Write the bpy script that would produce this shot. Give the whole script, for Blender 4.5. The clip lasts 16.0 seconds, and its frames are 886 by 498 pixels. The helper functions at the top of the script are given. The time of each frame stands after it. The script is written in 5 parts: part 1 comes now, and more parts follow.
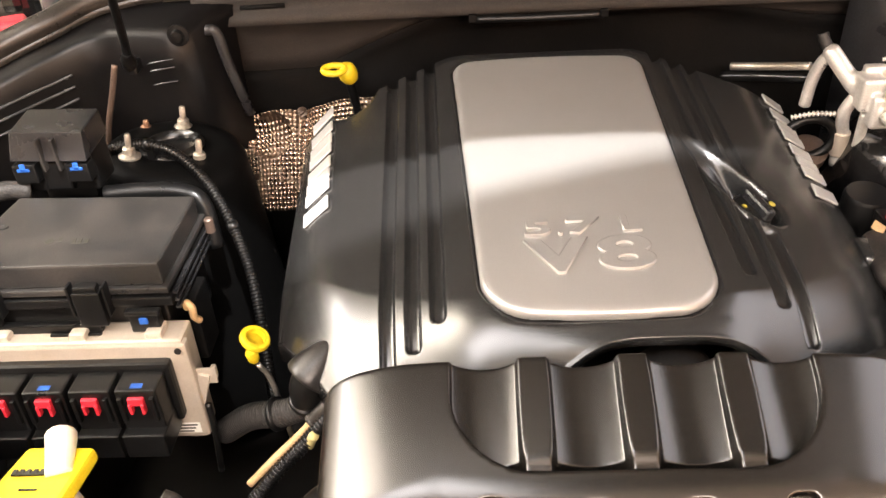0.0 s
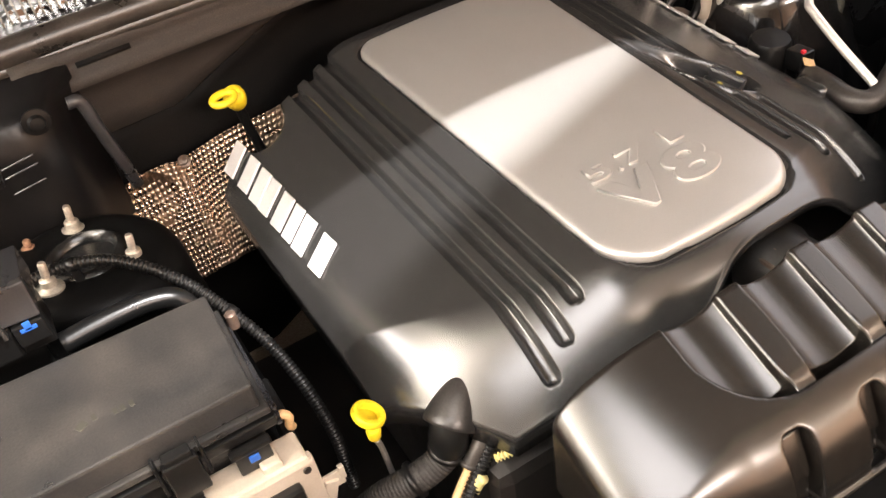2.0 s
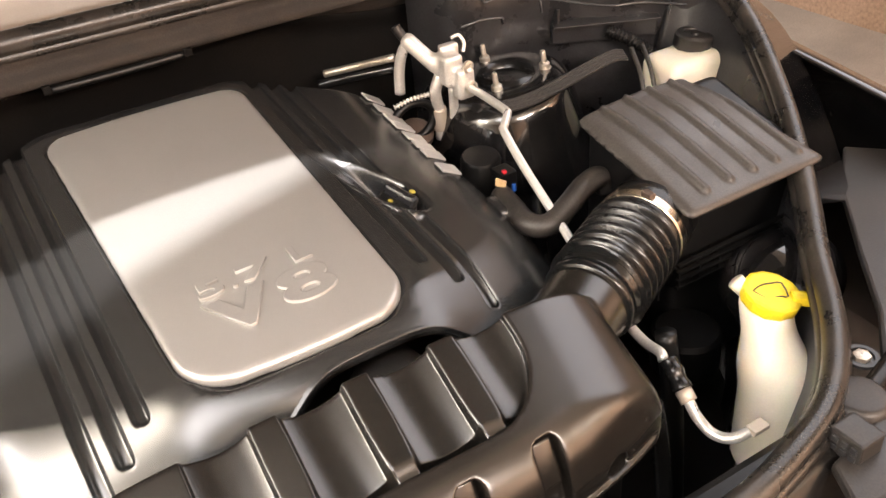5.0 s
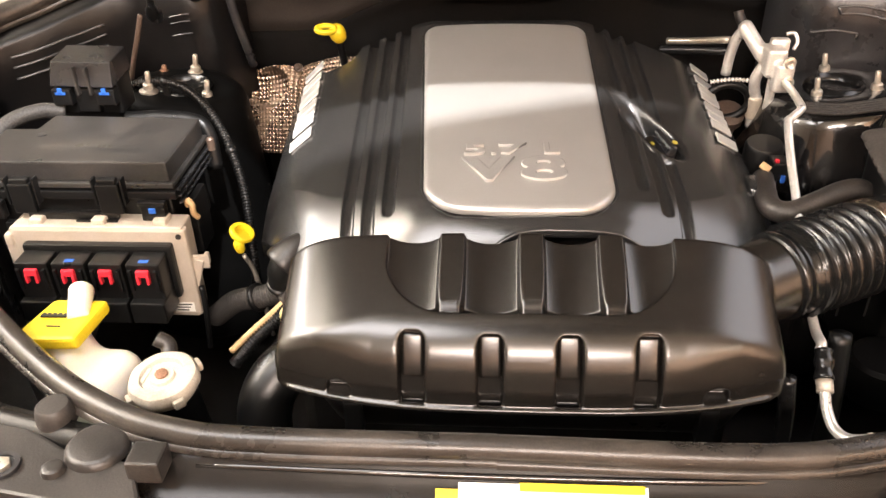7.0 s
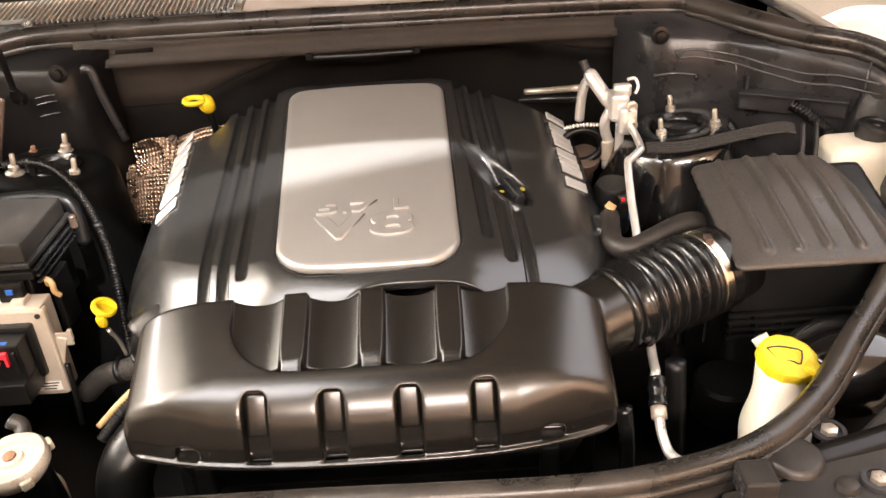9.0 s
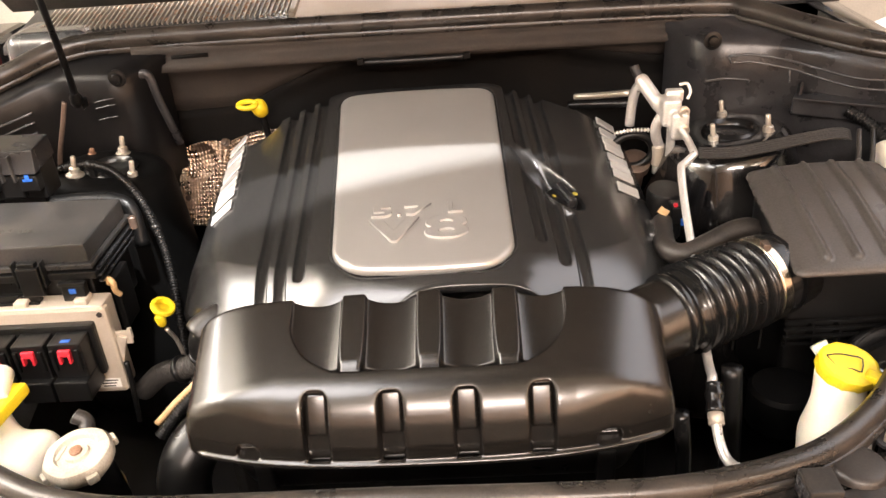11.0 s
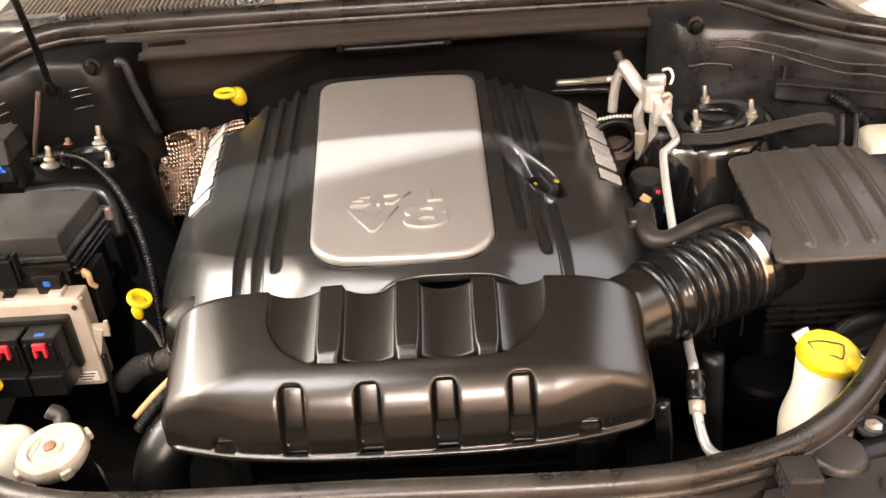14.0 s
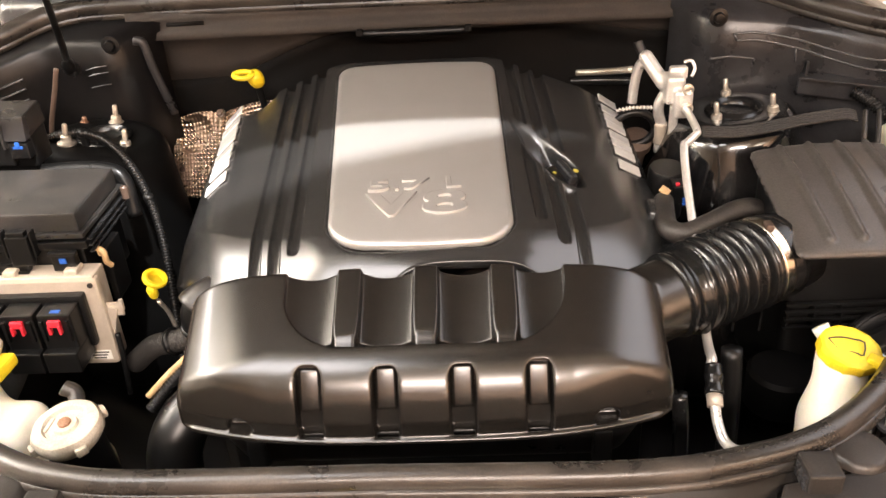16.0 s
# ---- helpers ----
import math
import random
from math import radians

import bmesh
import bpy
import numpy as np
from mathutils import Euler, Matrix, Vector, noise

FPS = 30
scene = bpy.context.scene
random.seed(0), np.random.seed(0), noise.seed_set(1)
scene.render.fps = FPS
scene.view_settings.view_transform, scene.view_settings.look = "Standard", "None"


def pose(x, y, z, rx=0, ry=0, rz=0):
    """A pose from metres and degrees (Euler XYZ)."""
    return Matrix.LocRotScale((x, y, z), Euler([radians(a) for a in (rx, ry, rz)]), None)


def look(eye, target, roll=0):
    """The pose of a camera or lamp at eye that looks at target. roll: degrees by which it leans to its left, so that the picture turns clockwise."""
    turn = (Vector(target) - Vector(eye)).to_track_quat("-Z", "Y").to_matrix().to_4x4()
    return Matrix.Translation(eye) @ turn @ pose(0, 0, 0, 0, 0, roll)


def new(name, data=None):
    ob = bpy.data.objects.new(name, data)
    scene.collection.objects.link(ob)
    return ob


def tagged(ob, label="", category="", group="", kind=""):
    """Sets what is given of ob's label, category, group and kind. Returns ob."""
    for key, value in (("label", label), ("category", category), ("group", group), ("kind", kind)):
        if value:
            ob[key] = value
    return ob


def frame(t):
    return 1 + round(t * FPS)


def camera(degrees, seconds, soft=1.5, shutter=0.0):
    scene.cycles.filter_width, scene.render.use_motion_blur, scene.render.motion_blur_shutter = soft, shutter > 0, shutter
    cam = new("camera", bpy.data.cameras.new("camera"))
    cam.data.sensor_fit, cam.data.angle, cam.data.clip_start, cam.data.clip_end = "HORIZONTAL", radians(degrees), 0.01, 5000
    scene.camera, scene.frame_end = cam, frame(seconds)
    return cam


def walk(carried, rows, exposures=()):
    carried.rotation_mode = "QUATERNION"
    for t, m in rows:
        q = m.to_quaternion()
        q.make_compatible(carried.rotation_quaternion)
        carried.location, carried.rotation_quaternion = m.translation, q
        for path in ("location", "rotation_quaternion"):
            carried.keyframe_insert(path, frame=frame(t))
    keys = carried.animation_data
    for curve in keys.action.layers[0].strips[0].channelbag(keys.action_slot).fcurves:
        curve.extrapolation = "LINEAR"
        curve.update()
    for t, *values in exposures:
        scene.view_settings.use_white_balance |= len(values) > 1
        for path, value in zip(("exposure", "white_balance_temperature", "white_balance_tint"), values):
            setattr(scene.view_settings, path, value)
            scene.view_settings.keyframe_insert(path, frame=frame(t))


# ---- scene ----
cam = camera(56.1, 16.0)
PATH = [
    (0, (-0.099, 0.005, 1.597), (-0.189, 1.665, 0.486), -3.5),
    (0.5, (-0.212, 0.031, 1.613), (-0.235, 1.663, 0.457), -4.7),
    (1, (-0.301, 0.081, 1.616), (-0.279, 1.672, 0.404), -5.9),
    (1.5, (-0.354, 0.132, 1.619), (-0.217, 1.706, 0.392), -8.0),
    (2, (-0.491, 0.207, 1.627), (0.131, 1.615, 0.351), -10.9),
    (2.5, (-0.547, 0.223, 1.61), (0.295, 1.491, 0.311), -10.5),
    (3, (-0.53, 0.217, 1.622), (0.36, 1.461, 0.335), -11.8),
    (3.5, (-0.449, 0.185, 1.618), (0.496, 1.430, 0.370), -12.4),
    (3.7, (-0.408, 0.168, 1.617), (0.537, 1.425, 0.377), -12.4),
    (5.8, (-0.067, -0.058, 1.61), (0.398, 1.537, 0.497), -1.5),
    (6, (-0.09, -0.088, 1.6), (0.271, 1.536, 0.489), -1.4),
    (6.5, (-0.087, -0.175, 1.603), (-0.06, 1.493, 0.499), -1.7),
    (7, (-0.003, -0.241, 1.593), (-0.132, 1.439, 0.515), -1.6),
    (7.3, (0.038, -0.264, 1.595), (-0.095, 1.43, 0.541), -2.4),
    (7.5, (0.076, -0.264, 1.599), (-0.07, 1.436, 0.555), -3.5),
    (8, (0.105, -0.262, 1.604), (0.008, 1.454, 0.582), -3.7),
    (8.5, (0.121, -0.263, 1.606), (0.074, 1.466, 0.601), -3.6),
    (9, (0.129, -0.266, 1.611), (0.124, 1.478, 0.632), -3.7),
    (9.5, (0.108, -0.276, 1.616), (0.082, 1.481, 0.66), -3.6),
    (9.7, (0.09, -0.28, 1.62), (0.029, 1.478, 0.668), -3.6),
    (12, (0.106, -0.264, 1.612), (0.024, 1.48, 0.636), -4.5),
    (12.5, (0.109, -0.257, 1.613), (0.031, 1.486, 0.636), -4.4),
    (13, (0.121, -0.248, 1.611), (0.069, 1.494, 0.63), -4.6),
    (13.5, (0.13, -0.248, 1.611), (0.105, 1.487, 0.617), -4.8),
    (14, (0.113, -0.261, 1.61), (0.053, 1.474, 0.618), -4.5),
    (14.5, (0.097, -0.26, 1.615), (-0.052, 1.482, 0.644), -5.2),
    (15, (0.099, -0.256, 1.61), (-0.054, 1.481, 0.63), -5.3),
    (15.5, (0.098, -0.255, 1.606), (-0.002, 1.472, 0.602), -4.2),
    (16, (0.095, -0.259, 1.602), (0.022, 1.466, 0.593), -3.3),
]
walk(cam, [(t, look(eye, target, roll)) for t, eye, target, roll in PATH])

# ---- world, lamps ----
world = bpy.data.worlds.new("garage_air")
scene.world = world
world.use_nodes = True
world.node_tree.nodes["Background"].inputs[0].default_value = (0.9, 0.82, 0.72, 1)
world.node_tree.nodes["Background"].inputs[1].default_value = 0.05


def area_lamp(name, eye, target, sx, sy, power, colour):
    data = bpy.data.lights.new(name, "AREA")
    data.shape, data.size, data.size_y, data.energy, data.color = "RECTANGLE", sx, sy, power, colour
    ob = new(name, data)
    ob.matrix_world = look(eye, target)
    return ob


WARM, COOL = (1.0, 0.93, 0.88), (0.95, 0.94, 1.0)
area_lamp("ceiling_lamp_bulb", (-0.1, 0.115, 2.62), (0.0, 0.6, 1.2), 0.05, 0.008, 78, (1.0, 0.96, 0.94))
# unseen strip light under the blocker, for the overhead highlights
tubes = area_lamp("unseen_strip_light", (-0.421, 0.015, 2.085), (-0.421, 0.016, 0), 0.90, 0.44, 13, (1.0, 0.94, 0.92))
tubes.matrix_world = pose(-0.421, 0.015, 2.085, 0, 0, 17) @ Matrix.Translation((-0.20, 0, 0))
# unseen fill lights, added to brighten the bay, walls and ceiling
area_lamp("fill_left", (-2.75, 0.8, 2.66), (-2.75, 0.81, 0), 0.3, 2.0, 80, WARM)
area_lamp("fill_right", (2.4, 0.8, 2.66), (2.3, 0.8, 0), 1.9, 2.8, 40, COOL)
area_lamp("fill_front", (0.2, -2.3, 2.66), (0.2, -2.31, 0), 1.6, 0.5, 160, (1.0, 0.83, 0.74))
area_lamp("fill_left_upward", (-2.4, 0.4, 2.25), (-2.42, 0.4, 3), 0.2, 2.0, 170, WARM)
area_lamp("fill_front_upward", (0.2, -2.0, 2.25), (0.2, -2.02, 3), 1.6, 0.2, 55, (1.0, 0.84, 0.73))
area_lamp("fill_rear", (0.0, 3.2, 2.66), (0.0, 3.1, 0), 1.5, 0.3, 60, WARM)
# added wash on the far corner walls, for the resonator's warm reflection
area_lamp("fill_corner", (2.0, -2.0, 2.2), (3.4, -3.4, 1.6), 0.6, 0.3, 300, (1.0, 0.89, 0.80))
scene.view_settings.exposure = 0.50

# ---- materials ----
def mat(name, base, rough=0.5, metal=0.0, grain=0.0, grain_size=400.0, bump=0.0, stain=None, stain_size=9.0,
        stain_amount=0.5, rough_var=0.1, coat=0.0, spec=0.5, sub=0.0):
    """A surface with fine grain, broad wear and a little relief."""
    m = bpy.data.materials.new(name)
    m.use_nodes = True
    nt = m.node_tree
    b = nt.nodes["Principled BSDF"]
    b.inputs["Metallic"].default_value = metal
    b.inputs["Coat Weight"].default_value = coat
    b.inputs["Specular IOR Level"].default_value = spec
    if sub:
        b.inputs["Subsurface Weight"].default_value = sub
        b.inputs["Subsurface Radius"].default_value = (0.02, 0.015, 0.008)
    co = nt.nodes.new("ShaderNodeTexCoord")
    big = nt.nodes.new("ShaderNodeTexNoise")
    big.inputs["Scale"].default_value, big.inputs["Detail"].default_value = stain_size, 6
    big.inputs["Roughness"].default_value = 0.65
    fine = nt.nodes.new("ShaderNodeTexNoise")
    fine.inputs["Scale"].default_value, fine.inputs["Detail"].default_value = grain_size, 3
    for n in (big, fine):
        nt.links.new(co.outputs["Object"], n.inputs["Vector"])
    ramp = nt.nodes.new("ShaderNodeMapRange")
    ramp.inputs[1].default_value, ramp.inputs[2].default_value = 0.42, 0.68
    ramp.inputs[3].default_value, ramp.inputs[4].default_value = 0.0, stain_amount
    nt.links.new(big.outputs[0], ramp.inputs[0])
    mix = nt.nodes.new("ShaderNodeMix")
    mix.data_type = "RGBA"
    mix.inputs["A"].default_value = (*base, 1)
    mix.inputs["B"].default_value = (*(stain or [c * 0.7 for c in base]), 1)
    nt.links.new(ramp.outputs[0], mix.inputs["Factor"])
    g = nt.nodes.new("ShaderNodeMix")
    g.data_type, g.blend_type = "RGBA", "MULTIPLY"
    g.inputs["Factor"].default_value = grain
    nt.links.new(mix.outputs["Result"], g.inputs["A"])
    gr = nt.nodes.new("ShaderNodeMapRange")
    gr.inputs[1].default_value, gr.inputs[2].default_value = 0.3, 0.7
    gr.inputs[3].default_value, gr.inputs[4].default_value = 0.3, 1.4
    gr.clamp = False
    nt.links.new(fine.outputs[0], gr.inputs[0])
    nt.links.new(gr.outputs[0], g.inputs["B"])
    nt.links.new(g.outputs["Result"], b.inputs["Base Color"])
    rr = nt.nodes.new("ShaderNodeMapRange")
    rr.inputs[1].default_value, rr.inputs[2].default_value = 0.3, 0.7
    rr.inputs[3].default_value, rr.inputs[4].default_value = max(0.03, rough - rough_var), min(1, rough + rough_var)
    nt.links.new(big.outputs[0], rr.inputs[0])
    nt.links.new(rr.outputs[0], b.inputs["Roughness"])
    if bump:
        bp = nt.nodes.new("ShaderNodeBump")
        bp.inputs["Strength"].default_value, bp.inputs["Distance"].default_value = bump, 0.001
        nt.links.new(fine.outputs[0], bp.inputs["Height"])
        nt.links.new(bp.outputs[0], b.inputs["Normal"])
    return m


M = {
    "cover": mat("satin_black_plastic", (0.022, 0.0216, 0.0212), 0.25, grain=0.2, bump=0.0, stain=(0.029, 0.0275, 0.026), stain_amount=0.15, rough_var=0.004, spec=0.95),
    "resonator": mat("moulded_black_plastic", (0.010, 0.0085, 0.007), 0.27, grain=0.2, bump=0.0, stain=(0.016, 0.0135, 0.011), stain_amount=0.15, rough_var=0.004, spec=0.9),
    "silver": mat("silver_paint", (0.435, 0.428, 0.41), 0.36, 0.55, grain=0.12, grain_size=1500, bump=0.04, stain=(0.40, 0.39, 0.37), stain_amount=0.4, rough_var=0.03),
    "badge": mat("bright_silver", (0.72, 0.71, 0.69), 0.35, 0.4, grain=0.1),
    "matte": mat("grey_black_plastic", (0.020, 0.0195, 0.019), 0.34, grain=0.4, bump=0.15, stain=(0.056, 0.048, 0.041), stain_size=11, stain_amount=0.5),
    "airbox": mat("dusty_box_plastic", (0.058, 0.053, 0.049), 0.36, grain=0.4, bump=0.2, stain=(0.044, 0.039, 0.035), stain_size=12, stain_amount=0.6),
    "black": mat("plain_black_plastic", (0.006, 0.006, 0.006), 0.34, grain=0.3, bump=0.1, spec=0.35),
    "rubber": mat("black_rubber", (0.020, 0.0185, 0.017), 0.40, grain=0.5, bump=0.2, stain=(0.062, 0.052, 0.044), stain_size=14, stain_amount=0.65),
    "gloss_rubber": mat("glossy_rubber", (0.009, 0.009, 0.009), 0.22, grain=0.2, bump=0.06),
    "paint": mat("black_body_paint", (0.006, 0.006, 0.0065), 0.16, grain=0.1, coat=1.0, stain=(0.025, 0.022, 0.019), stain_amount=0.5, rough_var=0.12),
    "panel": mat("dusty_black_panel", (0.018, 0.018, 0.0192), 0.30, grain=0.4, bump=0.12, stain=(0.052, 0.051, 0.0535), stain_size=9, stain_amount=0.7, rough_var=0.08, spec=0.45),
    # panel copy darkened in colour for the shade on the left side
    "dim_panel": mat("dimmed_black_panel", (0.0055, 0.0055, 0.006), 0.34, grain=0.3, bump=0.1, stain=(0.013, 0.0115, 0.0105), stain_size=9, stain_amount=0.6, rough_var=0.06, spec=0.25),
    "seal": mat("dusty_seal_rubber", (0.021, 0.019, 0.017), 0.30, grain=0.4, bump=0.2, stain=(0.066, 0.056, 0.047), stain_size=10, stain_amount=0.7),
    # hinge cover's grey; on the black panels it also draws rib highlights
    "hinge": mat("grey_hinge_and_rib_glint", (0.06, 0.062, 0.065), 0.22, grain=0.2, bump=0.05, coat=0.4),
    "litter": mat("dry_leaves", (0.20, 0.11, 0.06), 0.8, grain=0.5, grain_size=60, stain=(0.07, 0.04, 0.025), stain_size=60),
    "felt": mat("firewall_liner", (0.024, 0.0195, 0.0165), 0.85, grain=0.7, grain_size=700, bump=0.5, stain=(0.055, 0.044, 0.036), stain_size=8, stain_amount=0.7),
    "dark": mat("greasy_dark_metal", (0.010, 0.0095, 0.009), 0.45, grain=0.5, bump=0.3, stain=(0.03, 0.024, 0.02), stain_amount=0.6),
    "alu": mat("cast_aluminium", (0.80, 0.78, 0.74), 0.36, 0.55, grain=0.2, bump=0.2, stain=(0.58, 0.52, 0.45), stain_size=25, stain_amount=0.45),
    "graphite": mat("graphite_plastic", (0.017, 0.0175, 0.0195), 0.27, grain=0.3, bump=0.1, stain=(0.034, 0.032, 0.031), stain_amount=0.5),
    "dusty": mat("dusty_moulding", (0.020, 0.018, 0.0165), 0.40, grain=0.4, bump=0.2, stain=(0.040, 0.035, 0.031), stain_size=12, stain_amount=0.7),
    "module": mat("module_casting", (0.56, 0.50, 0.42), 0.45, 0.35, grain=0.07, bump=0.15, stain=(0.45, 0.37, 0.28), stain_size=12, stain_amount=0.6),
    "steel": mat("zinc_steel", (0.72, 0.68, 0.60), 0.4, 0.8, grain=0.3, bump=0.2, stain=(0.40, 0.28, 0.18), stain_amount=0.5),
    "rust": mat("rusty_steel", (0.28, 0.15, 0.09), 0.6, 0.3, grain=0.5, bump=0.3),
    "beam": mat("black_beam_paint", (0.006, 0.0055, 0.0052), 0.24, grain=0.2, stain=(0.012, 0.0105, 0.009), stain_amount=0.5, rough_var=0.05, spec=0.3),
    "bronze": mat("tarnished_brown_steel", (0.13, 0.092, 0.072), 0.4, 0.4, grain=0.3, bump=0.2),
    "braid": mat("woven_sleeve", (0.030, 0.028, 0.026), 0.6, grain=0.8, grain_size=350, bump=0.8, stain=(0.05, 0.044, 0.04), stain_amount=0.5, spec=0.3),
    "clamp": mat("bright_clamp_steel", (0.78, 0.71, 0.58), 0.2, 1.0, grain=0.1, bump=0.05),
    "foil": mat("heat_shield_foil", (0.50, 0.395, 0.31), 0.26, 1.0, grain=0.2, bump=0.05, stain=(0.32, 0.22, 0.155), stain_amount=0.6),
    "yellow": mat("yellow_plastic", (0.80, 0.60, 0.02), 0.42, grain=0.12, bump=0.05, sub=0.05),
    "red": mat("red_plastic", (0.70, 0.03, 0.05), 0.4, grain=0.15),
    "blue": mat("blue_plastic", (0.02, 0.10, 0.42), 0.4, grain=0.1),
    "white": mat("milky_plastic", (0.90, 0.85, 0.72), 0.40, grain=0.05, bump=0.05, stain=(0.80, 0.68, 0.48), stain_size=6, stain_amount=0.5, sub=0.25),
    "cap": mat("chalky_plastic", (0.50, 0.455, 0.375), 0.6, grain=0.25, bump=0.2, stain=(0.36, 0.30, 0.22), stain_size=20, stain_amount=0.7),
    "ink": mat("dark_print", (0.03, 0.028, 0.02), 0.6),
    "label": mat("white_label", (0.82, 0.80, 0.74), 0.45, grain=0.05),
    "tan": mat("tan_loom", (0.60, 0.40, 0.20), 0.6, grain=0.3),
    "olive": mat("faded_yellow_print", (0.40, 0.34, 0.05), 0.5, grain=0.2),
    "straw": mat("pale_yellow_sleeve", (0.66, 0.56, 0.24), 0.5, grain=0.2),
    "grille": mat("cowl_grille_bars", (0.24, 0.21, 0.17), 0.6, grain=0.4, stain=(0.15, 0.12, 0.09)),
    "glass": mat("windscreen_reflection", (0.36, 0.29, 0.235), 0.6, grain=0.1, stain=(0.29, 0.235, 0.185), stain_size=5, spec=0.2),
    "hood": mat("hood_liner", (0.065, 0.060, 0.055), 0.8, grain=0.5, bump=0.4),
    # near-black with little gloss, in place of shade on sunken parts
    "shade_black": mat("shaded_part_black", (0.003, 0.003, 0.003), 0.55, grain=0.5, bump=0.3, spec=0.08),
    # this black carries the shade below the firewall's fold
    "liner": mat("shaded_liner_black", (0.0042, 0.004, 0.0038), 0.8, grain=0.6, grain_size=500, bump=0.5, stain=(0.016, 0.013, 0.011), stain_amount=0.4, spec=0.12),
    "warm_brown": mat("warm_reflection_brown", (0.38, 0.26, 0.18), 0.7, grain=0.4, grain_size=60, stain=(0.27, 0.18, 0.12), stain_size=2),
    "wall": mat("painted_wall", (0.70, 0.66, 0.58), 0.8, grain=0.15, grain_size=120, bump=0.1, stain_size=2),
    "floor": mat("concrete_floor", (0.30, 0.26, 0.22), 0.75, grain=0.4, grain_size=150, bump=0.3, stain=(0.18, 0.17, 0.16), stain_size=3),
}


# ---- mesh helpers ----
def mesh_of(name, verts, faces, material, smooth=True):
    me = bpy.data.meshes.new(name)
    me.from_pydata([tuple(map(float, v)) for v in verts], [], [tuple(int(i) for i in f) for f in faces])
    me.polygons.foreach_set("use_smooth", [smooth] * len(me.polygons))
    me.materials.append(M[material])
    me.update()
    return me


def thing(name, label, category, at=(0, 0, 0), group="", kind=""):
    ob = new(name)
    ob.empty_display_size = 0.02
    ob.location = at
    return tagged(ob, label, category, group, kind)


def hang(name, me, parent=None, label="", m=None):
    """Links a mesh in world coordinates (or at the pose m) as an object, under a parent where one is given."""
    ob = new(name, me)
    world_m = m if m is not None else Matrix.Identity(4)
    if parent is not None:
        base = Matrix.Identity(4)
        chain, p = [], parent
        while p is not None:
            chain.append(p)
            p = p.parent
        for q in reversed(chain):
            base = base @ q.matrix_basis
        ob.parent = parent
        ob.matrix_basis = base.inverted() @ world_m
    else:
        ob.matrix_basis = world_m
    return tagged(ob, label) if label else ob


def from_bm(name, bm, material, smooth=True):
    bmesh.ops.recalc_face_normals(bm, faces=bm.faces)
    me = bpy.data.meshes.new(name)
    bm.to_mesh(me)
    bm.free()
    me.polygons.foreach_set("use_smooth", [smooth] * len(me.polygons))
    me.materials.append(M[material])
    return me


def part(name, bm, material, parent, label="", m=None, smooth=False):
    return hang(name, from_bm(name, bm, material, smooth), parent, label, m)


def boxes(*specs, bevel=0.003, seg=2):
    """One mesh of bevelled boxes: each (centre, size) or (centre, size, pose about the centre)."""
    bm = bmesh.new()
    for s in specs:
        c, size = s[0], s[1]
        turn = s[2] if len(s) > 2 else Matrix.Identity(4)
        got = bmesh.ops.create_cube(bm, size=1)["verts"]
        bmesh.ops.scale(bm, vec=size, verts=got)
        bmesh.ops.transform(bm, matrix=Matrix.Translation(c) @ turn, verts=got)
    if bevel:
        bmesh.ops.bevel(bm, geom=list(bm.edges), offset=bevel, segments=seg, affect="EDGES", profile=0.6)
    return bm


def frustum(size_bottom, size_top, height, bevel=0.003, seg=2, shift=(0, 0)):
    """A tapered box standing on z = 0."""
    bm = bmesh.new()
    a, b, c, d = size_bottom[0] / 2, size_bottom[1] / 2, size_top[0] / 2, size_top[1] / 2
    vs = [bm.verts.new(p) for p in ((-a, -b, 0), (a, -b, 0), (a, b, 0), (-a, b, 0),
          (-c + shift[0], -d + shift[1], height), (c + shift[0], -d + shift[1], height), (c + shift[0], d + shift[1], height), (-c + shift[0], d + shift[1], height))]
    for f in ((3, 2, 1, 0), (4, 5, 6, 7), (0, 1, 5, 4), (1, 2, 6, 5), (2, 3, 7, 6), (3, 0, 4, 7)):
        bm.faces.new([vs[i] for i in f])
    if bevel:
        bmesh.ops.bevel(bm, geom=list(bm.edges), offset=bevel, segments=seg, affect="EDGES", profile=0.6)
    return bm


def prism(outline, height, bevel=0.002, seg=2):
    """An outline in the xy plane, raised by height."""
    bm = bmesh.new()
    f = bm.faces.new([bm.verts.new((x, y, 0)) for x, y in outline])
    top = bmesh.ops.extrude_face_region(bm, geom=[f])["geom"]
    bmesh.ops.translate(bm, vec=(0, 0, height), verts=[g for g in top if isinstance(g, bmesh.types.BMVert)])
    if bevel:
        bmesh.ops.bevel(bm, geom=[e for e in bm.edges if e.calc_length() > bevel * 2.2], offset=bevel, segments=seg, affect="EDGES", profile=0.6)
    return bm


def rounded(w, d, r, n=6):
    out = []
    for k, (sx, sy) in enumerate(((1, 1), (-1, 1), (-1, -1), (1, -1))):
        for i in range(n + 1):
            a = math.pi / 2 * (k + i / n)
            out.append((sx * (w / 2 - r) + r * math.cos(a), sy * (d / 2 - r) + r * math.sin(a)))
    return out


def smooth_path(pts, n=8):
    """A Catmull-Rom curve through points."""
    p = [Vector(q) for q in pts]
    p = [p[0] * 2 - p[1]] + p + [p[-1] * 2 - p[-2]]
    out = []
    for i in range(1, len(p) - 2):
        for k in range(n):
            t = k / n
            a, b, c, d = p[i - 1:i + 3]
            out.append(0.5 * (2 * b + (c - a) * t + (2 * a - 5 * b + 4 * c - d) * t * t + (3 * b - a - 3 * c + d) * t ** 3))
    return out + [p[-2]]


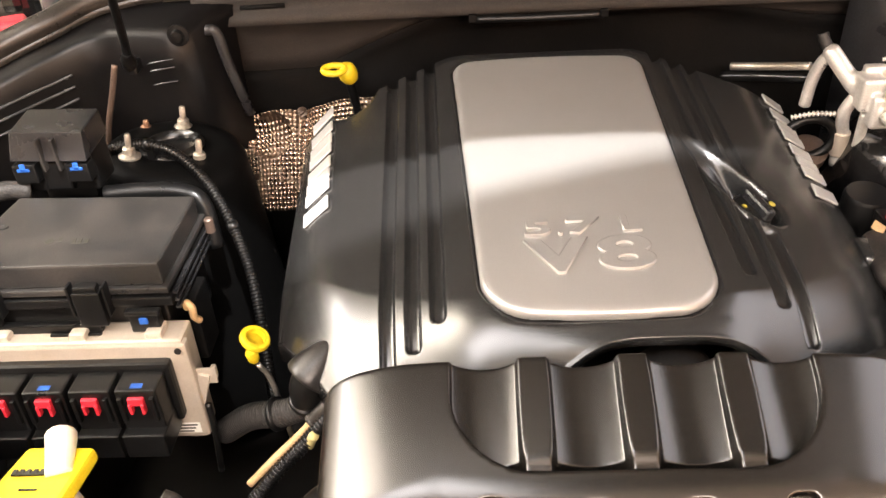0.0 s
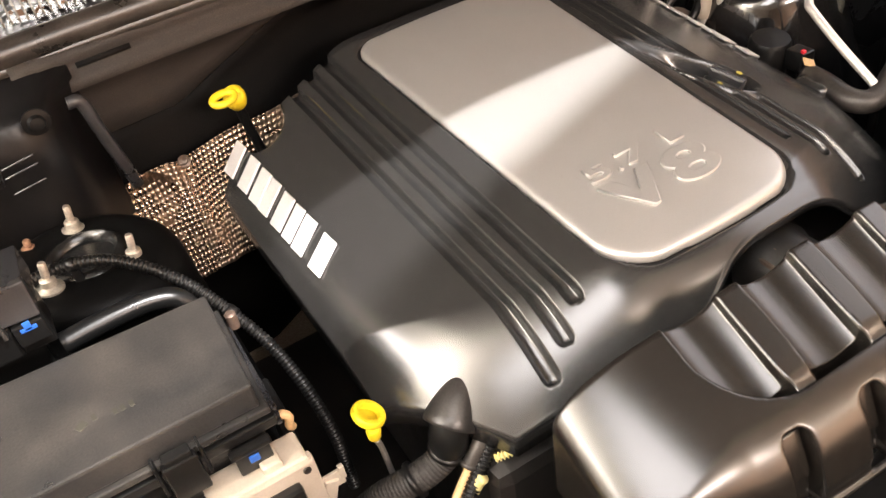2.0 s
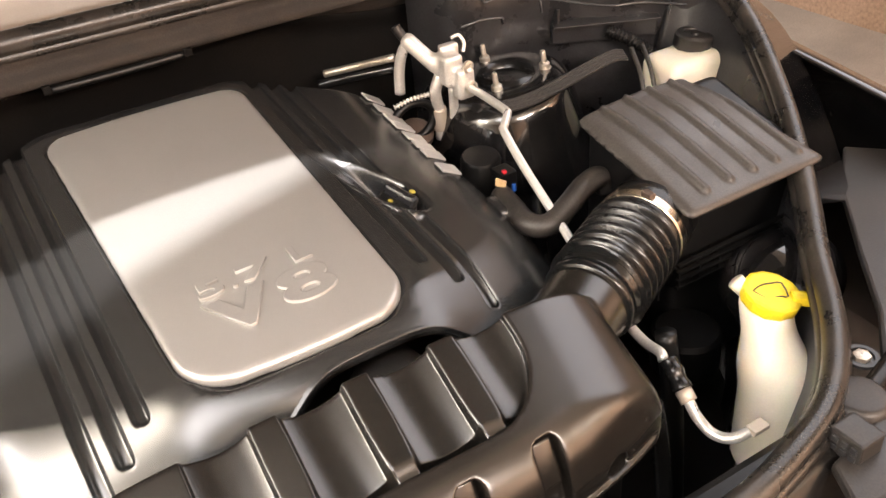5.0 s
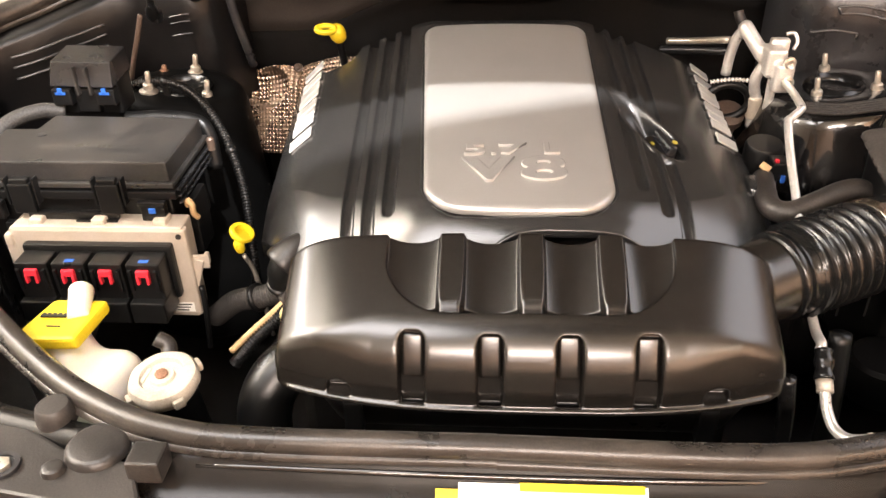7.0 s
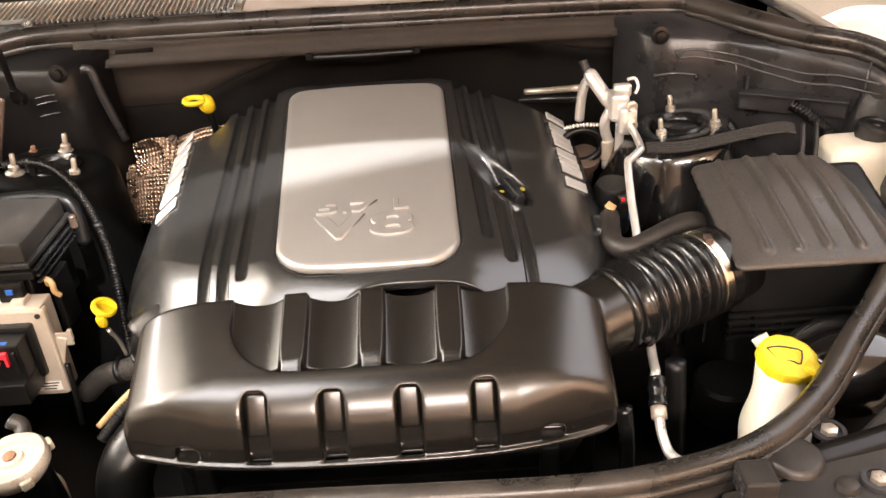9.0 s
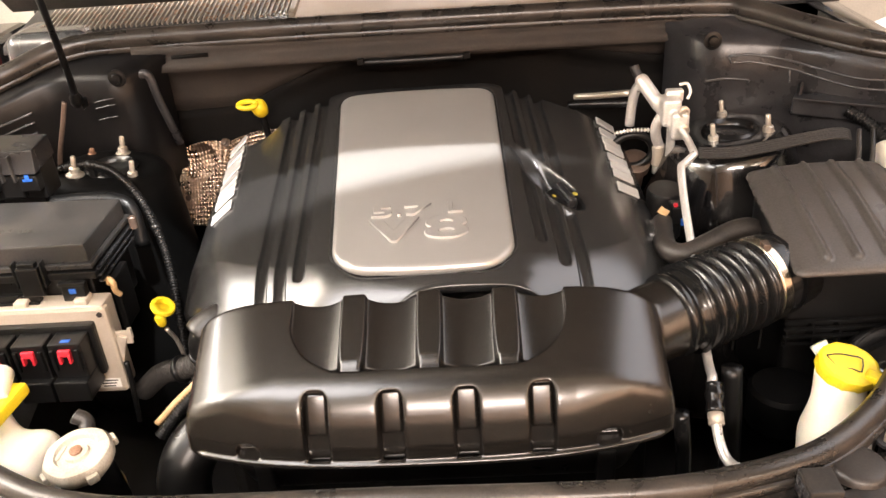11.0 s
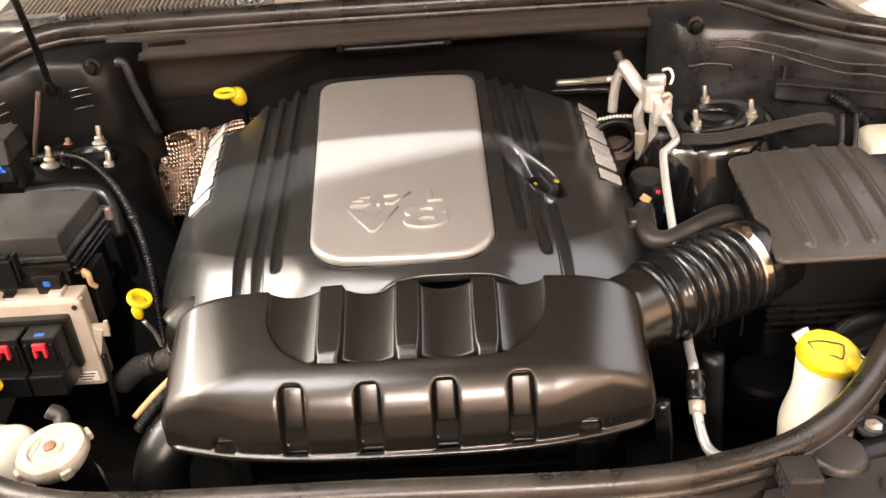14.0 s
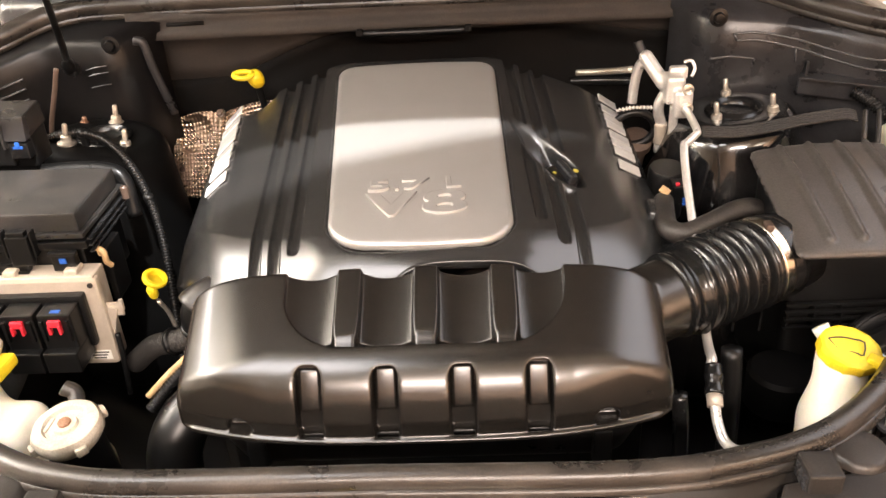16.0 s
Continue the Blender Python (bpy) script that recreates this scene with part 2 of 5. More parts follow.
def tube(name, pts, radius, material, sides=14, n=8, rib=None, flat=None, caps=True):
    """A round tube along a smooth path; radius may be a function of 0..1; rib = (pitch, depth) rings it; flat squashes it."""
    path = smooth_path(pts, n) if n > 1 else [Vector(q) for q in pts]
    if rib:
        fine = [path[0]]
        for a, b in zip(path, path[1:]):
            k = max(1, int((b - a).length / (rib[0] / 8) + 0.5))
            fine += [a.lerp(b, (j + 1) / k) for j in range(k)]
        path = fine
    total = sum((b - a).length for a, b in zip(path, path[1:]))
    verts, faces, run = [], [], 0.0
    side = None
    for i, p in enumerate(path):
        t = (path[min(i + 1, len(path) - 1)] - path[max(i - 1, 0)]).normalized()
        if side is None:
            side = t.cross(Vector((0, 0, 1)))
            if side.length < 0.05:
                side = t.cross(Vector((0, 1, 0)))
        side = (side - t * side.dot(t)).normalized()
        up = side.cross(t)
        if i:
            run += (p - path[i - 1]).length
        r = radius(run / total) if callable(radius) else radius
        if rib:
            r += rib[1] * math.cos(run / rib[0] * 2 * math.pi)
        fa, fb = flat or (1, 1)
        for k in range(sides):
            a = 2 * math.pi * k / sides
            verts.append(p + side * (math.cos(a) * r * fa) + up * (math.sin(a) * r * fb))
        if i:
            o = (i - 1) * sides
            for k in range(sides):
                faces.append((o + k, o + (k + 1) % sides, o + sides + (k + 1) % sides, o + sides + k))
    if caps:
        faces += [tuple(range(sides))[::-1], tuple(range(len(verts) - sides, len(verts)))]
    return mesh_of(name, verts, faces, material)


def lathe(name, profile, material, sides=28, m=None, lobes=None):
    """Turns (radius, z) pairs about z; lobes = (count, depth) scallops the widest part."""
    verts, faces = [], []
    for j, (r, z) in enumerate(profile):
        for k in range(sides):
            a = 2 * math.pi * k / sides
            q = r * (1 + (lobes[1] * math.cos(lobes[0] * a) if lobes and r > 0.6 * max(x for x, _ in profile) else 0))
            verts.append(Vector((q * math.cos(a), q * math.sin(a), z)))
    for j in range(len(profile) - 1):
        for k in range(sides):
            a, b = j * sides + k, j * sides + (k + 1) % sides
            faces.append((a, b, b + sides, a + sides))
    faces += [tuple(range(sides))[::-1], tuple(range(len(verts) - sides, len(verts)))]
    if m is not None:
        verts = [m @ v for v in verts]
    me = mesh_of(name, verts, faces, material)
    me.set_sharp_from_angle(angle=radians(38))
    return me


def nets(name, fn, lo, hi, h, material, keep=None):
    """The skin of the solid fn(x, y, z) < 0, meshed on a grid of step h and drawn onto the surface."""
    lo, hi = np.array(lo, float), np.array(hi, float)
    n = np.ceil((hi - lo) / h).astype(int) + 1
    ax = [lo[i] + h * np.arange(n[i]) for i in range(3)]
    val = fn(*np.meshgrid(*ax, indexing="ij"))
    inside = val < 0
    cells = tuple(n - 1)
    count, total = np.zeros(cells), np.zeros((*cells, 3))
    edges = []
    for a in range(3):
        b, c = [i for i in range(3) if i != a]
        s0, s1 = [slice(None)] * 3, [slice(None)] * 3
        s0[a], s1[a] = slice(0, -1), slice(1, None)
        v0, v1 = val[tuple(s0)], val[tuple(s1)]
        idx = np.argwhere(inside[tuple(s0)] != inside[tuple(s1)])
        f0, f1 = v0[tuple(idx.T)], v1[tuple(idx.T)]
        pos = idx.astype(float)
        pos[:, a] += f0 / (f0 - f1)
        edges.append((a, b, c, idx, f0 < 0))
        for db in (0, 1):
            for dc in (0, 1):
                cell = idx.copy()
                cell[:, b] -= db
                cell[:, c] -= dc
                ok = np.all((cell >= 0) & (cell < np.array(cells)), axis=1)
                np.add.at(count, tuple(cell[ok].T), 1)
                np.add.at(total, tuple(cell[ok].T), pos[ok])
    used = np.argwhere(count > 0)
    number = -np.ones(cells, int)
    number[tuple(used.T)] = np.arange(len(used))
    pts = lo + h * total[tuple(used.T)] / count[tuple(used.T)][:, None]
    for _ in range(3):
        f = fn(*pts.T)
        e = h * 0.2
        g = np.stack([(fn(*(pts + e * np.eye(3)[i]).T) - fn(*(pts - e * np.eye(3)[i]).T)) / (2 * e) for i in range(3)], 1)
        step = f[:, None] * g / np.maximum((g * g).sum(1), 0.05)[:, None]
        size = np.linalg.norm(step, axis=1)
        pts = pts - step * np.minimum(1, 0.5 * h / np.maximum(size, 1e-9))[:, None]
        pts = np.clip(pts, lo + h * (used + 0.02), lo + h * (used + 0.98))
    quads = []
    for a, b, c, idx, flip in edges:
        ring = []
        for db, dc in ((0, 0), (1, 0), (1, 1), (0, 1)):
            cell = idx.copy()
            cell[:, b] -= db
            cell[:, c] -= dc
            ok = np.all((cell >= 0) & (cell < np.array(cells)), axis=1)
            k = np.where(ok, number[tuple(np.clip(cell, 0, np.array(cells) - 1).T)], -1)
            ring.append(k)
        q = np.stack(ring, 1)
        good = np.all(q >= 0, axis=1)
        q, fl = q[good], flip[good]
        if a == 1:
            fl = ~fl
        q[~fl] = q[~fl][:, ::-1]
        quads.append(q)
    quads = np.concatenate(quads)
    me = bpy.data.meshes.new(name)
    me.from_pydata(pts.tolist(), [], quads.tolist())
    me.polygons.foreach_set("use_smooth", [True] * len(me.polygons))
    me.materials.append(M[material])
    me.update()
    return me


def smax(a, b, k):
    t = np.clip(0.5 + 0.5 * (a - b) / k, 0, 1)
    return b + (a - b) * t + k * t * (1 - t)


def smin(a, b, k):
    return -smax(-a, -b, k)


def rbox(x, y, z, c, half, r):
    q = [np.abs(v - o) - (s - r) for v, o, s in zip((x, y, z), c, half)]
    return np.sqrt(sum(np.maximum(v, 0) ** 2 for v in q)) + np.minimum(np.maximum(np.maximum(q[0], q[1]), q[2]), 0) - r


def rrect(x, y, cx, cy, hx, hy, r):
    a, b = np.abs(x - cx) - (hx - r), np.abs(y - cy) - (hy - r)
    return np.sqrt(np.maximum(a, 0) ** 2 + np.maximum(b, 0) ** 2) + np.minimum(np.maximum(a, b), 0) - r


def capsule(x, y, z, a, b, r):
    a, b = np.array(a), np.array(b)
    d = b - a
    t = np.clip(((x - a[0]) * d[0] + (y - a[1]) * d[1] + (z - a[2]) * d[2]) / (d @ d), 0, 1)
    return np.sqrt((x - a[0] - t * d[0]) ** 2 + (y - a[1] - t * d[1]) ** 2 + (z - a[2] - t * d[2]) ** 2) - r


def text_mesh(name, words, size, depth, material, bevel=0.0, spacing=1.0, bold=0.0):
    cu = bpy.data.curves.new(name, "FONT")
    cu.body, cu.size, cu.extrude, cu.align_x, cu.align_y = words, size, depth, "CENTER", "CENTER"
    cu.bevel_depth, cu.bevel_resolution, cu.space_character, cu.offset = bevel, 1, spacing, bold
    ob = new(name, cu)
    bpy.context.view_layer.update()
    me = bpy.data.meshes.new_from_object(ob.evaluated_get(bpy.context.evaluated_depsgraph_get()))
    bpy.data.objects.remove(ob)
    bpy.data.curves.remove(cu)
    me.materials.clear()
    me.materials.append(M[material])
    return me

# ---- the garage ----
def slab(name, centre, size, material, label=""):
    ob = hang(name, from_bm(name, boxes((centre, size), bevel=0), material, False))
    return tagged(ob, label, "", "", "structure")


slab("floor", (0, 0.5, -0.05), (7.2, 8.2, 0.1), "floor", "grey concrete garage floor")
slab("ceiling", (0, 0.5, 2.75), (7.2, 8.2, 0.1), "wall", "pale painted garage ceiling")
# unseen slab on chains, added to shadow the plate and darken reflections
hanger = thing("light_blocker", "unseen hanging slab, added to block overhead light", "hanging lamp", (-0.421, 0.015, 2.12))
EDGE = pose(-0.421, 0.015, 2.10, 0, 0, 17)
part("blocker_slab", frustum((1.95, 0.50), (1.90, 0.30), 0.07, 0.004), "dark", hanger, "dark slab that shadows the top plate", EDGE @ Matrix.Translation((0.25, 0, 0)))
for cx in (-0.5, 0.5):
    hang("chain", tube("chain", [EDGE @ Vector((cx, 0, 0.06)), EDGE @ Vector((cx, 0, 0.6))], 0.004, "steel", 6, n=2), hanger)
slab("wall_north", (0, 4.55, 1.35), (7.2, 0.1, 2.7), "wall", "pale painted garage wall")
# south and east walls are unseen, coloured brown to tint the resonator's reflections
slab("wall_south", (0, -3.55, 1.35), (7.2, 0.1, 2.7), "warm_brown", "unseen garage wall, brown for warm reflections")
slab("wall_west", (-3.55, 0.5, 1.35), (0.1, 8.0, 2.7), "wall", "pale painted garage wall")
slab("wall_east", (3.55, 0.5, 1.35), (0.1, 8.0, 2.7), "warm_brown", "unseen garage wall, brown for warm reflections")

# ---- the car body round the bay ----
body = thing("car_body", "black painted car body round an open engine bay, dusty", "car body", (0, 0.9, 0.0))
SEAL = [(0.0, 0.340, 0.99), (0.24, 0.337, 0.99), (0.35, 0.349, 0.992), (0.445, 0.380, 0.994), (0.53, 0.445, 0.998), (0.61, 0.535, 1.01),
        (0.70, 0.635, 1.035), (0.79, 0.76, 1.08), (0.86, 0.90, 1.14), (0.87, 1.0, 1.18), (0.83, 1.06, 1.20), (0.75, 1.10, 1.212), (0.68, 1.17, 1.223), (0.62, 1.25, 1.232),
        (0.52, 1.29, 1.238), (0.0, 1.30, 1.242), (-0.52, 1.295, 1.243), (-0.66, 1.27, 1.238), (-0.74, 1.215, 1.215), (-0.81, 1.17, 1.192),
        (-0.88, 1.10, 1.17), (-0.90, 1.0, 1.14), (-0.88, 0.90, 1.10), (-0.80, 0.74, 1.05), (-0.70, 0.61, 1.01), (-0.595, 0.512, 0.996), (-0.485, 0.424, 0.994), (-0.40, 0.374, 0.992),
        (-0.33, 0.350, 0.991), (-0.24, 0.341, 0.99), (0.0, 0.340, 0.99)]


def ribbon(name, rows, material, smooth=True):
    """A sheet between rows of points, all rows of one length."""
    n = len(rows[0])
    verts = [p for r in rows for p in r]
    faces = [(i * n + k, i * n + k + 1, (i + 1) * n + k + 1, (i + 1) * n + k) for i in range(len(rows) - 1) for k in range(n - 1)]
    return mesh_of(name, verts, faces, material, smooth)


def thick(ob, amount, offset=-1):
    s = ob.modifiers.new("thickness", "SOLIDIFY")
    s.thickness, s.offset = amount, offset
    return ob


ring = smooth_path(SEAL, 6)
# aprons: the inner walls that drop from the seal into the bay, ahead of the side panels
rear = [i for i, q in enumerate(ring) if q.y > 1.03]
for side in (ring[:rear[0] + 2], ring[rear[-1] - 1:]):
    apron = [[q + Vector((0, 0, -0.012)) for q in side],
             [Vector((q.x * 0.985, 0.85 + (q.y - 0.85) * 0.98, q.z - 0.05)) for q in side],
             [Vector((q.x * 0.95, 0.85 + (q.y - 0.85) * 0.96, q.z - 0.16)) for q in side],
             [Vector((q.x * 0.93, 0.85 + (q.y - 0.85) * 0.95, 0.55)) for q in side]]
    thick(hang("inner_wall", ribbon("inner_wall", apron, "panel"), body), 0.004)
    # gutter outside the seal
    out = [q for q in side if q.y > 0.6]
    gutter = [[q + Vector((0, 0, -0.014)) for q in out],
              [Vector((q.x * 1.03, q.y, q.z - 0.035)) for q in out],
              [Vector((q.x + math.copysign(0.10, q.x), q.y, q.z - 0.06)) for q in out]]
    thick(hang("gutter", ribbon("gutter", gutter, "paint"), body), 0.004)
arc = [q for q in ring if q.y > 0.97]
gutter = [[q + Vector((0, 0, -0.014)) for q in arc],
          [Vector((q.x * 1.02, q.y + 0.03, q.z - 0.045)) for q in arc],
          [Vector((q.x * 1.10, q.y + 0.10, q.z - 0.10)) for q in arc],
          [Vector((q.x * 1.15, q.y + 0.42, q.z - 0.14)) for q in arc],
          [Vector((q.x * 1.16, q.y + 0.95, q.z - 0.16)) for q in arc]]
thick(hang("gutter", ribbon("gutter", gutter, "dark"), body), 0.004)
part("bay_floor", boxes(((0, 0.8, 0.53), (1.7, 1.1, 0.04)), bevel=0.004), "dark", body, "greasy dark underside of the bay")
hang("bonnet_seal", tube("bonnet_seal", SEAL, lambda t: 0.0138 + 0.0045 * min(1, max(0, min((t - 0.25) / 0.08, (0.80 - t) / 0.08))), "seal", sides=12, n=6, caps=False), body, "rubber bulb seal round the bay")
hang("seal_foot", tube("seal_foot", [(x, y, z - 0.011) for x, y, z in SEAL], 0.014, "seal", sides=8, n=6, flat=(1.3, 0.6), caps=False), body)

# rear band under the seal, and below it the liner, blackened for shade
xs = np.linspace(-0.535, 0.535, 45)


def bow(x):
    return 0.012 * (1 - (x / 0.5) ** 2)


def wall_point(x, z):
    dy = float(np.interp(-z, [-1.228, -1.215, -1.213, -1.196, -1.192, -1.186, -1.178, -1.15, -1.10, -1.04, -0.95], [0.0, -0.006, -0.004, -0.010, -0.022, -0.024, 0.0, 0.02, 0.035, 0.02, 0.05]))
    deep = 0.07 * math.exp(-((x - 0.08) / 0.25) ** 4) * min(1, max(0, (1.178 - z) / 0.02))
    return Vector((x, 1.288 + bow(x) + dy + deep + 0.006 * math.sin(9 * x + z * 14) * (z < 1.178), z))


def felt_foot(x):
    """Where the brown felt ends and the liner blackened for shade begins."""
    return 1.176 - 0.085 * min(1, max(0, (-0.10 - x) / 0.25)) ** 1.4 - 0.03 * min(1, max(0, (x - 0.25) / 0.2))


felt = [[wall_point(x, z) for x in xs] for z in (1.228, 1.215, 1.213, 1.196, 1.192, 1.186, 1.178)]
felt += [[wall_point(x, 1.178 + (felt_foot(x) - 1.178) * f) for x in xs] for f in (0.33, 0.66, 1.0)]
wall = thick(hang("firewall", ribbon("firewall", felt, "felt"), body, "brownish dusty upper firewall"), 0.006)
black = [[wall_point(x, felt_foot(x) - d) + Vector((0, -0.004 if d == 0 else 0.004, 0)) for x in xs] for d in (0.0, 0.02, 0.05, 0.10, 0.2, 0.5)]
thick(hang("liner", ribbon("liner", black, "liner"), wall, "lower firewall lining, blackened for shade"), 0.006)
hang("slot", tube("slot", [(-0.46, 1.279, 1.206), (-0.39, 1.280, 1.207)], 0.004, "liner", 8, n=2), wall)
hang("firewall_ledge", tube("firewall_ledge", [(-0.10, 1.262, 1.178), (0.0, 1.262, 1.177), (0.10, 1.262, 1.178)], 0.006, "black", sides=8), body)
for cx in (-0.1, 0.1):
    part("clip", boxes(((cx, 1.258, 1.181), (0.012, 0.010, 0.012)), bevel=0.002), "liner", body)


def side_panel(s):
    """The upright panel behind a strut tower, with its pressed ribs; s is -1 or 1."""
    pts = [(0.47, 1.268), (0.505, 1.235), (0.518, 1.195), (0.56, 1.185), (0.61, 1.178), (0.65, 1.166), (0.70, 1.132), (0.75, 1.088), (0.80, 1.062), (0.84, 1.035), (0.865, 0.99)]
    if s < 0:
        pts = [(x * (1 + 0.06 * (x > 0.6)), y + 0.03 * (x > 0.6)) for x, y in pts]
    half = sorted((abs(q.x), q.y, q.z) for q in ring if q.x * s > 0 and q.y > 0.97)
    hx, hy, hz = zip(*half)
    rows = [[], [], [], [], [], [], []]
    for x, y in pts:
        yr, zr = float(np.interp(x, hx, hy)), float(np.interp(x, hx, hz))
        y = min(y, yr - 0.008)
        for k, (m, drop) in enumerate(((0.0, 0.013), (0.15, 0.026), (0.85, 0.034), (1.0, 0.048), (1.0, 0.10), (0.94, 0.20), (0.80, 0.45))):
            rows[k].append(Vector((s * x, yr + (y - yr) * m, zr - drop)))
    thick(hang("side_panel", ribbon("side_panel", rows, "panel" if s > 0 else "dim_panel"), body, "dusty black side panel with pressed ribs" if s > 0 else "black side panel with pressed ribs, darkened as shaded"), 0.004)
    def on(x, drop, out=0.006):
        x = abs(x)
        px, py = zip(*pts)
        return (s * x, min(float(np.interp(x, px, py)), float(np.interp(x, hx, hy)) - 0.008) - out, float(np.interp(x, hx, hz)) - drop)
    if s > 0:
        # ribs lighter than their panel: the grey puts in their highlight lines
        top = [on(x, d) for x, d in ((0.560, 0.066), (0.60, 0.062), (0.66, 0.062), (0.70, 0.064), (0.75, 0.063), (0.80, 0.056), (0.85, 0.048))]
        low = [on(x, d) for x, d in ((0.566, 0.078), (0.60, 0.075), (0.66, 0.076), (0.70, 0.079), (0.75, 0.079), (0.80, 0.073), (0.85, 0.066))]
        for r in (top, low, [top[0], low[0]], [low[2], on(0.662, 0.10)], [on(0.835, 0.02), on(0.832, 0.11)]):
            hang("rib", tube("rib", r, 0.0024, "hinge", sides=6, n=2 if len(r) == 2 else 5), body)
        hang("rib", tube("rib", [on(0.525, 0.112), on(0.56, 0.106), on(0.598, 0.108)], 0.0024, "hinge", sides=6), body)
        hang("rib", tube("rib", [on(0.598, 0.108), on(0.598, 0.118)], 0.0028, "panel", sides=6, n=2), body)
    else:
        # left ribs greyed likewise, for highlights along their edges
        for d in (0.074, 0.092, 0.112):
            hang("rib", tube("rib", [on(x, d + 0.10 * (0.77 - x)) for x in (0.705, 0.73, 0.76, 0.80, 0.84)], 0.0026, "hinge", sides=6), body)
        for d in (0.082, 0.094, 0.116):
            hang("rib", tube("rib", [on(0.548, d - 0.003), on(0.568, d - 0.001), on(0.588, d + 0.004)], 0.0013, "hinge", sides=6), body)
    bolt = lathe("bolt", [(0.016, 0), (0.016, 0.003), (0.010, 0.004), (0.008, 0.010), (0.003, 0.0105)], "black", 16, pose(s * 0.528, 1.174, 1.203, 90, 0, 0))
    hang("bolt", bolt, body)


side_panel(-1)
side_panel(1)
hang("rib", tube("rib", [(-0.49, 1.185, 1.205), (-0.475, 1.185, 1.20), (-0.468, 1.19, 1.15), (-0.455, 1.21, 1.06)], 0.008, "panel", sides=8), body)


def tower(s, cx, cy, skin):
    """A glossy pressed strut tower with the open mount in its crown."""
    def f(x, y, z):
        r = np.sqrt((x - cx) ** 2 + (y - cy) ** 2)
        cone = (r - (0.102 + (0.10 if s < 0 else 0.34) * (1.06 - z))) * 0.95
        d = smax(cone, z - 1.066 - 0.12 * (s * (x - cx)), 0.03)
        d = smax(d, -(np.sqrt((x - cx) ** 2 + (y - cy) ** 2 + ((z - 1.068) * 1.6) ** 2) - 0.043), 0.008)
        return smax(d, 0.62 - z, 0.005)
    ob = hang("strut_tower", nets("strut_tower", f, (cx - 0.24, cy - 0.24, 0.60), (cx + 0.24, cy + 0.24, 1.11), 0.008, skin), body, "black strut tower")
    hang("mount", lathe("mount", [(0.050, 1.050), (0.050, 1.060), (0.046, 1.065), (0.041, 1.067), (0.037, 1.064), (0.034, 1.057), (0.020, 1.055), (0.002, 1.056)], "gloss_rubber", 24, Matrix.Translation((cx, cy, 0.004))), ob)


# the left tower's colour is blackened for the shaded cavity round it
tower(-1, -0.548, 1.095, "shade_black")
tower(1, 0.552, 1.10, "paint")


def stud(x, y, z, tall=1.0, material="steel", lean=8):
    """A flanged nut on its stud; z is the stud's tip."""
    m = pose(x, y, z - 0.036 * tall, 0, -lean if x > 0 else lean, 0)
    st = hang("strut_nut", lathe("strut_nut", [(0.0125, 0), (0.0125, 0.0025), (0.0088, 0.005), (0.0074, 0.006), (0.0070, 0.013), (0.0058, 0.0145), (0.0036, 0.015), (0.0036, 0.031 * tall), (0.0028, 0.033 * tall), (0.001, 0.033 * tall)], material, 18, m @ Matrix.Diagonal((1.25, 1.25, 1.1, 1))))
    return tagged(st, "zinc flanged nut on a strut stud", "nut", "strut nuts")


for x, y, z in ((-0.592, 1.049, 1.108), (-0.548, 1.16, 1.098), (-0.499, 1.063, 1.088), (0.556, 1.167, 1.095), (0.605, 1.066, 1.102), (0.514, 1.068, 1.090)):
    stud(x, y, z)
stud(-0.603, 1.150, 1.082, 0.7, "rust")

# front cross beam
ys = [(0.352, 0.978), (0.340, 0.976), (0.330, 0.970), (0.322, 0.957), (0.30, 0.945), (0.25, 0.917), (0.20, 0.895), (0.12, 0.87), (0.09, 0.80), (0.08, 0.6)]
rows = [[Vector((x, y + 0.35 * max(0, abs(x) - 0.33) ** 1.4, z + 0.03 * max(0, abs(x) - 0.4))) for x in np.linspace(-0.95, 0.95, 61)] for y, z in ys]
thick(hang("front_beam", ribbon("front_beam", rows, "beam"), body, "black painted front cross beam"), 0.005)
hang("beam_bead", tube("beam_bead", [(-0.30, 0.327, 0.968), (0.0, 0.324, 0.967), (0.25, 0.327, 0.968), (0.36, 0.345, 0.969)], 0.004, "paint", sides=8), body)


